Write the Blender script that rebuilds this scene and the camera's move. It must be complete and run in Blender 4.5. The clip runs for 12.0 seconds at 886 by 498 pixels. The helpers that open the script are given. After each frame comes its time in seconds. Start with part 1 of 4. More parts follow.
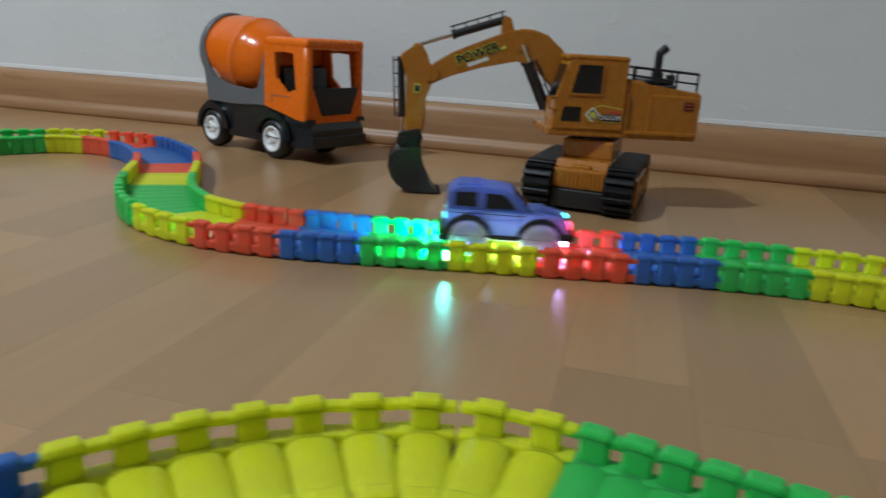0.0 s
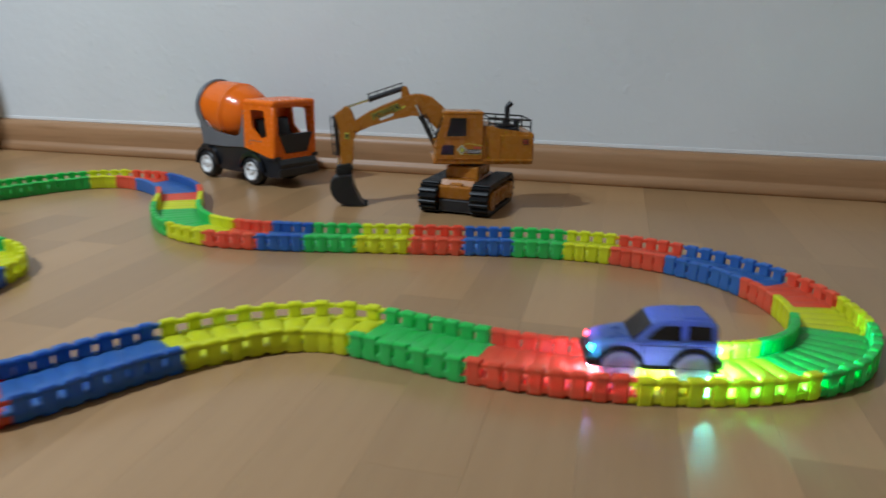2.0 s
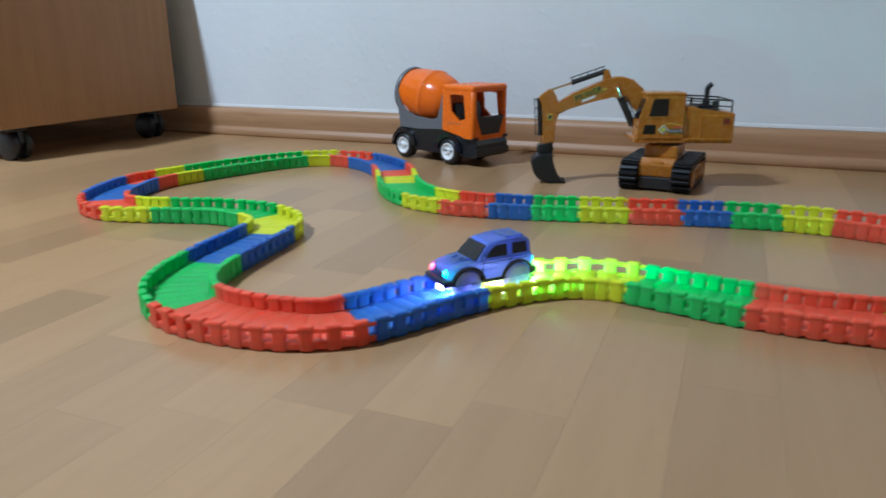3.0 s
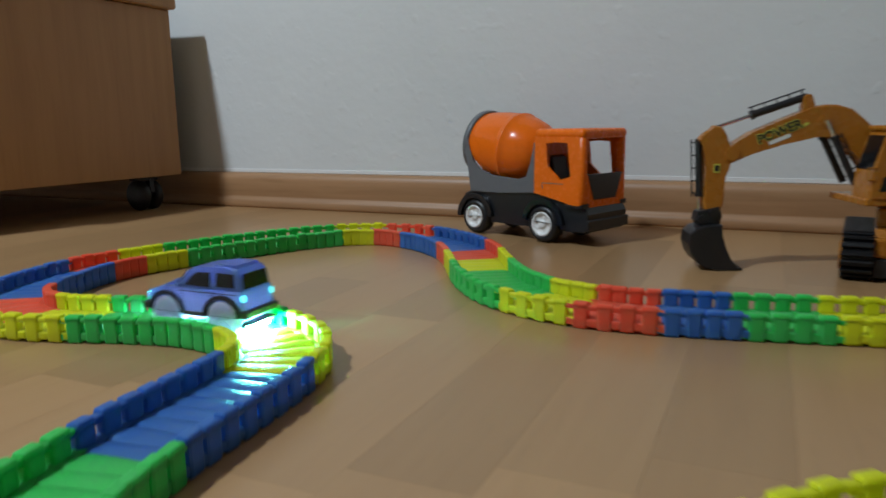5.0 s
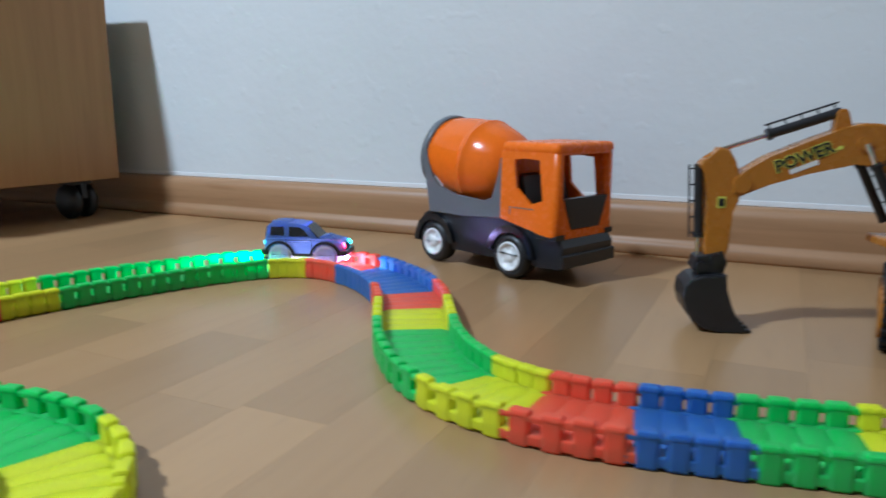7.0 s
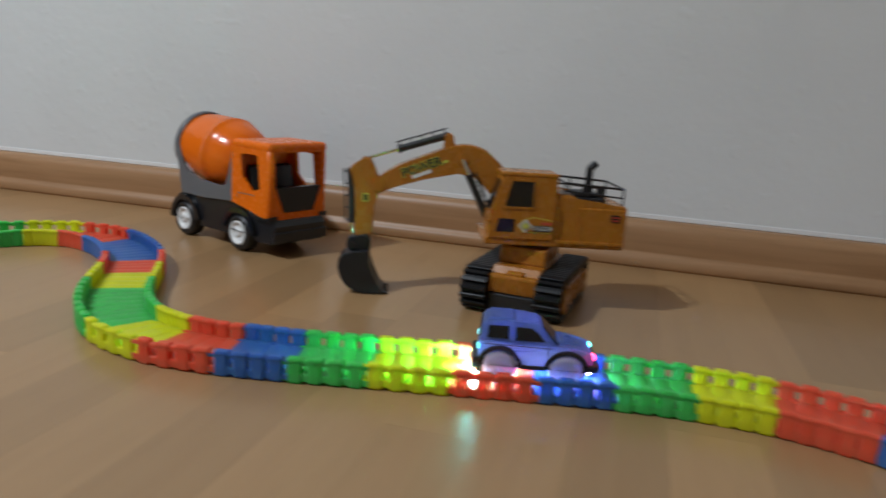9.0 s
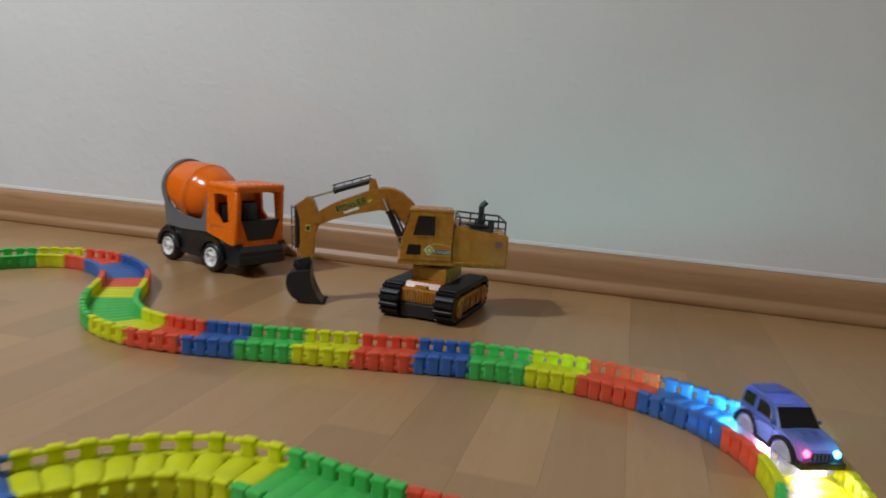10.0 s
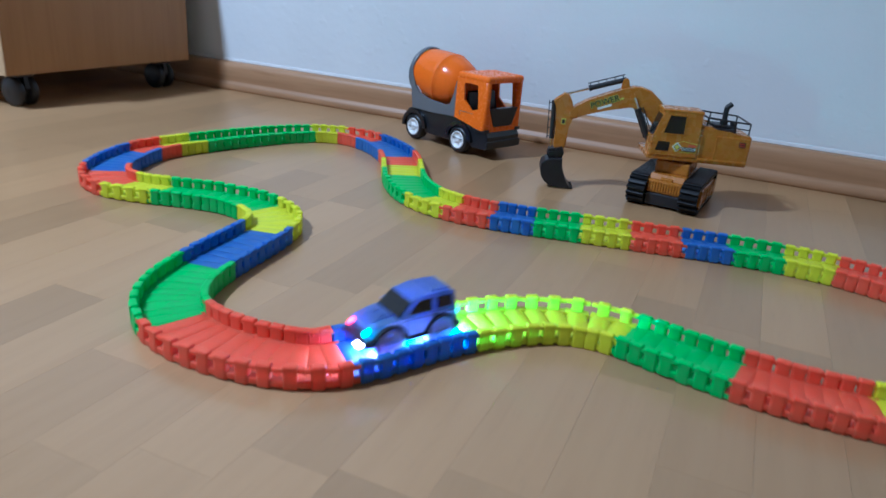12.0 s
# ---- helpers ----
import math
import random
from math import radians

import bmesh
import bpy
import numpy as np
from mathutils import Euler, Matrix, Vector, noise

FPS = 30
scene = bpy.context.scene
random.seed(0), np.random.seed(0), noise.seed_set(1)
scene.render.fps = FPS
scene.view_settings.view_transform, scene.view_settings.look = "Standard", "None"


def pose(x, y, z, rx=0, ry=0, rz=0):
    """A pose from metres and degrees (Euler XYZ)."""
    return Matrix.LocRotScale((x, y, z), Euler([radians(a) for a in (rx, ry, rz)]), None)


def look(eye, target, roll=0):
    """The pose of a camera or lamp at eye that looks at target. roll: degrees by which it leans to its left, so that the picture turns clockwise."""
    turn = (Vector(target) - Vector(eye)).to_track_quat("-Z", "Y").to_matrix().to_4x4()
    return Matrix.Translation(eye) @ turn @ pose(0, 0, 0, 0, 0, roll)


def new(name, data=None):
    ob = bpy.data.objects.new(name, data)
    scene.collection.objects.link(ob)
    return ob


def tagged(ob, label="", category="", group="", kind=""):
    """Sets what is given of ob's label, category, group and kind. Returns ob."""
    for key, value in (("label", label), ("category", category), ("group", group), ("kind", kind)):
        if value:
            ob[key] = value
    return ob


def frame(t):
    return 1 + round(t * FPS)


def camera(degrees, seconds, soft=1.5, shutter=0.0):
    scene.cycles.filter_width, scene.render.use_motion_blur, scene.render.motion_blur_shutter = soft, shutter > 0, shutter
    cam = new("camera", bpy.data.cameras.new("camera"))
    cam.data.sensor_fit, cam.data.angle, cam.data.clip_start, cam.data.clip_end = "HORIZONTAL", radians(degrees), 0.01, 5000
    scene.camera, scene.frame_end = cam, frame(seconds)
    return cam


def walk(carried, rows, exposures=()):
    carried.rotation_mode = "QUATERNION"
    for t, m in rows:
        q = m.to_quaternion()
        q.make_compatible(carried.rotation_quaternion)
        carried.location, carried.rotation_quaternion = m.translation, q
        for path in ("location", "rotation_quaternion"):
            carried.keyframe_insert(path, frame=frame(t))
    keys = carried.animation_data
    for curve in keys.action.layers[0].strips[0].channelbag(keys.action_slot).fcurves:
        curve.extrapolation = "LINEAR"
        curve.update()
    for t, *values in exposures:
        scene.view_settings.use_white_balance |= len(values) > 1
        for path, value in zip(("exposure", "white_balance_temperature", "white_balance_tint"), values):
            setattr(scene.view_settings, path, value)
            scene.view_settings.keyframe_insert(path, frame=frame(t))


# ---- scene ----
cam = camera(64.72, 12.0, soft=1.6, shutter=0.5)
PATH = [
    (0, (0.0268, 0.0447, 0.1337), (0.0281, 1.9609, -0.4392), 3.32),
    (0.5, (0.0871, 0.0415, 0.1406), (0.1767, 1.9501, -0.4500), 3.19),
    (1, (0.1341, -0.0389, 0.1782), (0.3497, 1.8509, -0.4399), 3.38),
    (1.5, (0.1455, -0.1378, 0.1918), (0.2915, 1.7536, -0.4418), 3.55),
    (2, (0.1074, -0.2459, 0.2069), (0.1419, 1.6742, -0.3518), 1.00),
    (2.5, (0.0418, -0.3109, 0.2157), (-0.0368, 1.5993, -0.3715), 0.91),
    (3, (-0.0188, -0.3250, 0.2000), (-0.2774, 1.5709, -0.3819), -0.30),
    (5, (-0.1320, 0.0064, 0.1352), (-0.4873, 1.9424, -0.2191), -0.82),
    (5.5, (-0.1670, 0.0769, 0.1346), (-0.7944, 1.9376, -0.2449), -1.78),
    (6, (-0.1772, 0.1142, 0.1371), (-0.8706, 1.9450, -0.2721), -2.05),
    (6.5, (-0.1543, 0.1361, 0.1511), (-0.6765, 2.0245, -0.2507), -1.91),
    (7, (-0.1003, 0.1571, 0.1529), (-0.4780, 2.0835, -0.2299), 0.07),
    (9, (0.0765, 0.0190, 0.1940), (0.0645, 1.9698, -0.2466), 3.81),
    (9.5, (0.1390, -0.0422, 0.2014), (0.2932, 1.9084, -0.2125), 4.32),
    (10, (0.1615, -0.1644, 0.2208), (0.1600, 1.8068, -0.1175), 3.96),
    (10.5, (0.1369, -0.2684, 0.2124), (0.1136, 1.6753, -0.2581), 3.14),
    (11, (0.1130, -0.3403, 0.2064), (0.0242, 1.5644, -0.3974), 2.59),
    (11.5, (0.0482, -0.3545, 0.2293), (-0.2935, 1.5137, -0.3974), 0.95),
    (12, (-0.0185, -0.2967, 0.2662), (-0.2758, 1.5466, -0.4660), 4.89),
]
# the clip's own exposure and white balance: seconds, stops, kelvin, tint
EXPOSURES = [(0, -0.2, 6150, 10), (0.5, -0.3, 6200, 10), (1, -0.2, 6300, 16), (1.5, -0.1, 6200, 12), (2, 0.0, 6000, 10), (2.5, 0.0, 6000, 10), (3, 0.2, 5450, 10), (5, -0.4, 6200, 10), (5.5, -0.4, 6050, 10),
             (6, -0.25, 6150, 12), (6.5, -0.25, 5700, 10), (7, 0.2, 5500, 10), (9, -0.2, 6400, 14), (9.5, -0.2, 6600, 15), (10, -0.15, 6700, 16), (10.5, 0.12, 6900, 14), (11, 0.12, 6500, 13), (11.5, -0.1, 6200, 10), (12, 0.17, 4850, 12)]
walk(cam, [(t, look(eye, target, roll)) for t, eye, target, roll in PATH], EXPOSURES)

# ---- light: one hanging lamp in a closed white room ----
world = bpy.data.worlds.new("world")
world.use_nodes = True
world.node_tree.nodes["Background"].inputs[0].default_value = (0.02, 0.02, 0.022, 1)
world.node_tree.nodes["Background"].inputs[1].default_value = 0.2
scene.world = world
LAMP = (-1.39, -0.25, 1.99)
lamp_data = bpy.data.lights.new("lamp_light", "AREA")
lamp_data.shape, lamp_data.size, lamp_data.energy, lamp_data.color = "DISK", 0.17, 60.0, (0.84, 0.96, 1.04)
lamp_light = new("lamp_light", lamp_data)
lamp_light.matrix_world = pose(LAMP[0], LAMP[1], LAMP[2] - 0.004)


# ---- materials ----
def nodes_of(name):
    m = bpy.data.materials.new(name)
    m.use_nodes = True
    t = m.node_tree
    return m, t, t.nodes["Principled BSDF"]


def surface(name, colour, rough=0.45, metal=0.0, grain=60.0, vary=0.12, bump=0.0, bump_scale=300.0, coat=0.0, per_object=0.0, glow=None):
    """Colour with blotches at two scales, roughness wear and fine relief."""
    m, t, p = nodes_of(name)
    n = t.nodes
    tc = n.new("ShaderNodeTexCoord")
    a, b = n.new("ShaderNodeTexNoise"), n.new("ShaderNodeTexNoise")
    a.inputs["Scale"].default_value, b.inputs["Scale"].default_value = grain, grain * 9
    a.inputs["Detail"].default_value = b.inputs["Detail"].default_value = 3
    add = n.new("ShaderNodeMath")
    add.operation = "ADD"
    t.links.new(tc.outputs["Object"], a.inputs["Vector"])
    t.links.new(tc.outputs["Object"], b.inputs["Vector"])
    t.links.new(a.outputs[0], add.inputs[0])
    t.links.new(b.outputs[0], add.inputs[1])
    ramp = n.new("ShaderNodeMapRange")
    ramp.inputs[1].default_value, ramp.inputs[2].default_value = 0.6, 1.4
    ramp.inputs[3].default_value, ramp.inputs[4].default_value = 1 - vary, 1 + vary
    t.links.new(add.outputs[0], ramp.inputs[0])
    val = ramp.outputs[0]
    if per_object:
        info, mr, mul = n.new("ShaderNodeObjectInfo"), n.new("ShaderNodeMapRange"), n.new("ShaderNodeMath")
        mr.inputs[3].default_value, mr.inputs[4].default_value = 1 - per_object, 1 + per_object
        mul.operation = "MULTIPLY"
        t.links.new(info.outputs["Random"], mr.inputs[0])
        t.links.new(mr.outputs[0], mul.inputs[0])
        t.links.new(val, mul.inputs[1])
        val = mul.outputs[0]
    mix = n.new("ShaderNodeVectorMath")
    mix.operation = "SCALE"
    mix.inputs[0].default_value = colour
    t.links.new(val, mix.inputs["Scale"])
    t.links.new(mix.outputs[0], p.inputs["Base Color"])
    rr = n.new("ShaderNodeMapRange")
    rr.inputs[3].default_value, rr.inputs[4].default_value = max(0.03, rough - 0.1), min(1, rough + 0.1)
    t.links.new(b.outputs[0], rr.inputs[0])
    t.links.new(rr.outputs[0], p.inputs["Roughness"])
    p.inputs["Metallic"].default_value = metal
    p.inputs["Coat Weight"].default_value = coat
    if bump:
        c, bp = n.new("ShaderNodeTexNoise"), n.new("ShaderNodeBump")
        c.inputs["Scale"].default_value, c.inputs["Detail"].default_value = bump_scale, 4
        bp.inputs["Strength"].default_value, bp.inputs["Distance"].default_value = bump, 0.001
        t.links.new(tc.outputs["Object"], c.inputs["Vector"])
        t.links.new(c.outputs[0], bp.inputs["Height"])
        t.links.new(bp.outputs[0], p.inputs["Normal"])
    if glow:
        p.inputs["Emission Color"].default_value, p.inputs["Emission Strength"].default_value = (*glow[0], 1), glow[1]
    return m


def glow_plastic(name, colour, through_colour, rough=0.38, thin=0.3, depth=0.004, relief=0.12):
    """Soft fluorescent plastic: light scatters inside it and comes through its thin walls."""
    m = surface(name, colour, rough=rough, grain=25, vary=0.06, bump=relief, bump_scale=220, per_object=0.05)
    t = m.node_tree
    p, out = t.nodes["Principled BSDF"], t.nodes["Material Output"]
    p.inputs["Subsurface Weight"].default_value = 0.85 if depth else 0.0
    p.inputs["Specular IOR Level"].default_value = 0.35
    p.inputs["Subsurface Scale"].default_value = depth
    p.inputs["Subsurface Radius"].default_value = [0.35 + 0.65 * c for c in through_colour]
    tr, mix = t.nodes.new("ShaderNodeBsdfTranslucent"), t.nodes.new("ShaderNodeMixShader")
    tr.inputs[0].default_value = (*through_colour, 1)
    mix.inputs[0].default_value = thin
    t.links.new(p.outputs[0], mix.inputs[1])
    t.links.new(tr.outputs[0], mix.inputs[2])
    t.links.new(mix.outputs[0], out.inputs["Surface"])
    return m


def wood(name, light, dark, along=(1, 0, 0), scale=1.0, rough=0.38, per_object=0.1, island=False, coat=0.0, bump=0.05):
    """Fine beech grain: streaks drawn out along one axis, short dark flecks, tone by board."""
    m, t, p = nodes_of(name)
    n = t.nodes
    tc, mp, mp2 = n.new("ShaderNodeTexCoord"), n.new("ShaderNodeMapping"), n.new("ShaderNodeMapping")
    k = [1 if a else 14 for a in along]
    mp.inputs["Scale"].default_value = [v * 6 * scale for v in k]
    mp2.inputs["Scale"].default_value = [(30 if a else 260) * scale for a in along]
    src = tc.outputs["Object"]
    rnd = n.new("ShaderNodeNewGeometry").outputs["Random Per Island"] if island else n.new("ShaderNodeObjectInfo").outputs["Random"]
    sh, off = n.new("ShaderNodeVectorMath"), n.new("ShaderNodeMath")
    off.operation, off.inputs[1].default_value = "MULTIPLY", 37.0
    t.links.new(rnd, off.inputs[0])
    sh.operation = "ADD"
    t.links.new(src, sh.inputs[0])
    t.links.new(off.outputs[0], sh.inputs[1])
    a, b = n.new("ShaderNodeTexNoise"), n.new("ShaderNodeTexNoise")
    a.inputs["Detail"].default_value, b.inputs["Detail"].default_value = 5, 2
    a.inputs["Scale"].default_value = b.inputs["Scale"].default_value = 1
    a.inputs["Distortion"].default_value = 0.6
    for q, w in ((mp, a), (mp2, b)):
        t.links.new(sh.outputs[0], q.inputs["Vector"])
        t.links.new(q.outputs[0], w.inputs["Vector"])
    mix = n.new("ShaderNodeMix")
    mix.data_type = "RGBA"
    mix.inputs[6].default_value, mix.inputs[7].default_value = (*dark, 1), (*light, 1)
    mr = n.new("ShaderNodeMapRange")
    mr.inputs[1].default_value, mr.inputs[2].default_value = 0.3, 0.62
    t.links.new(a.outputs[0], mr.inputs[0])
    t.links.new(mr.outputs[0], mix.inputs[0])
    fl = n.new("ShaderNodeMapRange")
    fl.inputs[1].default_value, fl.inputs[2].default_value, fl.inputs[3].default_value, fl.inputs[4].default_value = 0.26, 0.40, 0.95, 1.0
    t.links.new(b.outputs[0], fl.inputs[0])
    tone, mul, sc = n.new("ShaderNodeMapRange"), n.new("ShaderNodeMath"), n.new("ShaderNodeVectorMath")
    tone.inputs[3].default_value, tone.inputs[4].default_value = 1 - per_object, 1 + per_object
    mul.operation, sc.operation = "MULTIPLY", "SCALE"
    t.links.new(rnd, tone.inputs[0])
    t.links.new(tone.outputs[0], mul.inputs[0])
    t.links.new(fl.outputs[0], mul.inputs[1])
    t.links.new(mix.outputs[2], sc.inputs[0])
    t.links.new(mul.outputs[0], sc.inputs["Scale"])
    t.links.new(sc.outputs[0], p.inputs["Base Color"])
    rr = n.new("ShaderNodeMapRange")
    rr.inputs[3].default_value, rr.inputs[4].default_value = rough - 0.02, rough + 0.03
    t.links.new(a.outputs[0], rr.inputs[0])
    t.links.new(rr.outputs[0], p.inputs["Roughness"])
    p.inputs["Coat Weight"].default_value = coat
    bp = n.new("ShaderNodeBump")
    bp.inputs["Strength"].default_value, bp.inputs["Distance"].default_value = bump, 0.0005
    t.links.new(b.outputs[0], bp.inputs["Height"])
    t.links.new(bp.outputs[0], p.inputs["Normal"])
    return m


def plaster(name, colour):
    """Rolled white wall paint with a lumpy, slightly chipped skin."""
    m, t, p = nodes_of(name)
    n = t.nodes
    tc = n.new("ShaderNodeTexCoord")
    a, b, c = (n.new("ShaderNodeTexNoise") for _ in range(3))
    for w, s, d in ((a, 55, 4), (b, 3, 3), (c, 48, 1)):
        w.inputs["Scale"].default_value, w.inputs["Detail"].default_value = s, d
        t.links.new(tc.outputs["Object"], w.inputs["Vector"])
    mr = n.new("ShaderNodeMapRange")
    mr.inputs[1].default_value, mr.inputs[2].default_value, mr.inputs[3].default_value, mr.inputs[4].default_value = 0.3, 0.7, 0.95, 1.04
    t.links.new(b.outputs[0], mr.inputs[0])
    sc = n.new("ShaderNodeVectorMath")
    sc.operation = "SCALE"
    sc.inputs[0].default_value = colour
    t.links.new(mr.outputs[0], sc.inputs["Scale"])
    t.links.new(sc.outputs[0], p.inputs["Base Color"])
    p.inputs["Roughness"].default_value = 0.75
    chips, add = n.new("ShaderNodeMapRange"), n.new("ShaderNodeMath")
    chips.inputs[1].default_value, chips.inputs[2].default_value, chips.inputs[4].default_value = 0.66, 0.80, 0.5
    add.operation = "ADD"
    t.links.new(c.outputs[0], chips.inputs[0])
    t.links.new(chips.outputs[0], add.inputs[0])
    t.links.new(a.outputs[0], add.inputs[1])
    bp = n.new("ShaderNodeBump")
    bp.inputs["Strength"].default_value, bp.inputs["Distance"].default_value = 0.42, 0.0018
    t.links.new(add.outputs[0], bp.inputs["Height"])
    t.links.new(bp.outputs[0], p.inputs["Normal"])
    return m


M_WALL = plaster("wall_paint", (0.70, 0.71, 0.70))
# paler than the wall, to imitate light bounced up by the skirting
M_BOUNCE_BAND = surface("bounce_light_band", (0.80, 0.80, 0.79), 0.6, grain=30, vary=0.05, bump=0.3, bump_scale=120)
M_CEIL = surface("ceiling_paint", (0.8, 0.8, 0.78), 0.8, grain=4, vary=0.03)
M_FLOOR = wood("beech_laminate", (0.385, 0.226, 0.104), (0.362, 0.209, 0.094), along=(0, 1, 0), rough=0.29, per_object=0.14, bump=0.015)
M_FLOOR_FAR = wood("beech_laminate_far", (0.385, 0.226, 0.104), (0.362, 0.209, 0.094), along=(0, 1, 0), rough=0.29, per_object=0.14, island=True, bump=0.015)
M_GAP = surface("floor_joint", (0.34, 0.205, 0.1), 0.5)
M_SKIRT = wood("beech_skirting", (0.40, 0.22, 0.105), (0.33, 0.175, 0.08), along=(1, 0, 0), rough=0.44, per_object=0.03)
M_CAB = wood("beech_veneer", (0.37, 0.178, 0.052), (0.325, 0.150, 0.042), along=(0, 0, 1), scale=0.8, rough=0.42, per_object=0.04)
M_CAB_EDGE = wood("pale_beech_edge", (0.52, 0.36, 0.19), (0.46, 0.3, 0.15), along=(0, 0, 1), rough=0.4, per_object=0.05)
# near-black back board: shade inside the open shelves put into its colour
M_SHELF_SHADE = surface("back_board_painted_shade", (0.035, 0.024, 0.016), 0.6)
M_YEL = glow_plastic("yellow_plastic", (0.80, 0.83, 0.022), (0.94, 0.98, 0.10))
M_RED = glow_plastic("red_plastic", (0.98, 0.135, 0.065), (1.0, 0.30, 0.20))
M_BLU = glow_plastic("blue_plastic", (0.06, 0.18, 0.48), (0.22, 0.44, 0.95))
M_GRN = glow_plastic("green_plastic", (0.075, 0.60, 0.13), (0.18, 0.92, 0.40))
COLOURS = {"yellow": M_YEL, "red": M_RED, "blue": M_BLU, "green": M_GRN}


# ---- mesh helpers ----
def part(name, bm, material, parent=None, label=""):
    me = bpy.data.meshes.new(name)
    bmesh.ops.recalc_face_normals(bm, faces=bm.faces)
    bm.to_mesh(me)
    bm.free()
    for mm in (material if isinstance(material, (list, tuple)) else [material]):
        me.materials.append(mm)
    ob = new(name, me)
    ob.parent = parent
    if label:
        ob["label"] = label
    return ob


def box(bm, x0, x1, y0, y1, z0, z1, m=None, bevel=0.0, seg=2):
    g = bmesh.ops.create_cube(bm, size=1)
    vs = g["verts"]
    for v in vs:
        v.co = Vector(((x0 + x1) / 2 + v.co.x * (x1 - x0), (y0 + y1) / 2 + v.co.y * (y1 - y0), (z0 + z1) / 2 + v.co.z * (z1 - z0)))
    if bevel:
        es = list({e for v in vs for e in v.link_edges})
        r = bmesh.ops.bevel(bm, geom=es, offset=bevel, segments=seg, profile=0.5, affect="EDGES", clamp_overlap=True)
        vs = list({v for v in vs if v.is_valid} | set(r["verts"]))
    if m is not None:
        bmesh.ops.transform(bm, matrix=m, verts=vs)
    return vs


def prism(bm, outline, y0, y1, bevel=0.0, m=None, seg=2):
    """A closed outline in x and z, drawn out from y0 to y1."""
    lo = [bm.verts.new((x, y0, z)) for x, z in outline]
    hi = [bm.verts.new((x, y1, z)) for x, z in outline]
    k = len(lo)
    fs = [bm.faces.new(lo), bm.faces.new(hi[::-1])]
    fs += [bm.faces.new((lo[i], hi[i], hi[(i + 1) % k], lo[(i + 1) % k])) for i in range(k)]
    vs = lo + hi
    if bevel:
        es = list({e for f in fs[:2] for e in f.edges})
        r = bmesh.ops.bevel(bm, geom=es, offset=bevel, segments=seg, profile=0.5, affect="EDGES", clamp_overlap=True)
        vs = list({v for v in vs if v.is_valid} | set(r["verts"]))
    if m is not None:
        bmesh.ops.transform(bm, matrix=m, verts=vs)
    return vs


def tube(bm, a, b, r0, r1=None, n=16, caps=True):
    a, b = Vector(a), Vector(b)
    m = Matrix.Translation((a + b) / 2) @ (b - a).to_track_quat("Z", "Y").to_matrix().to_4x4()
    bmesh.ops.create_cone(bm, cap_ends=caps, segments=n, radius1=r0, radius2=r0 if r1 is None else r1, depth=(b - a).length, matrix=m)


def lathe(bm, profile, n=32, m=None, smooth=True):
    """Rings of (radius, height) round z."""
    rings = []
    for r, z in profile:
        rings.append([bm.verts.new((r * math.cos(2 * math.pi * i / n), r * math.sin(2 * math.pi * i / n), z)) for i in range(n)])
    for a, b in zip(rings, rings[1:]):
        for i in range(n):
            f = bm.faces.new((a[i], a[(i + 1) % n], b[(i + 1) % n], b[i]))
            f.smooth = smooth
    bm.faces.new(rings[0][::-1])
    bm.faces.new(rings[-1])
    vs = [v for r in rings for v in r]
    if m is not None:
        bmesh.ops.transform(bm, matrix=m, verts=vs)
    return vs


# ---- the room: its far wall runs at an angle to the world's x ----
WALL_TURN = -14.6
ROOM = pose(0, 0.9392, 0, 0, 0, WALL_TURN)   # x along the far wall, y into it
X0, X1, Y0, H = -2.6, 2.6, -4.2, 2.5


def structure(ob, label, category):
    ob.matrix_world = ROOM
    return tagged(ob, label, category, kind="structure")


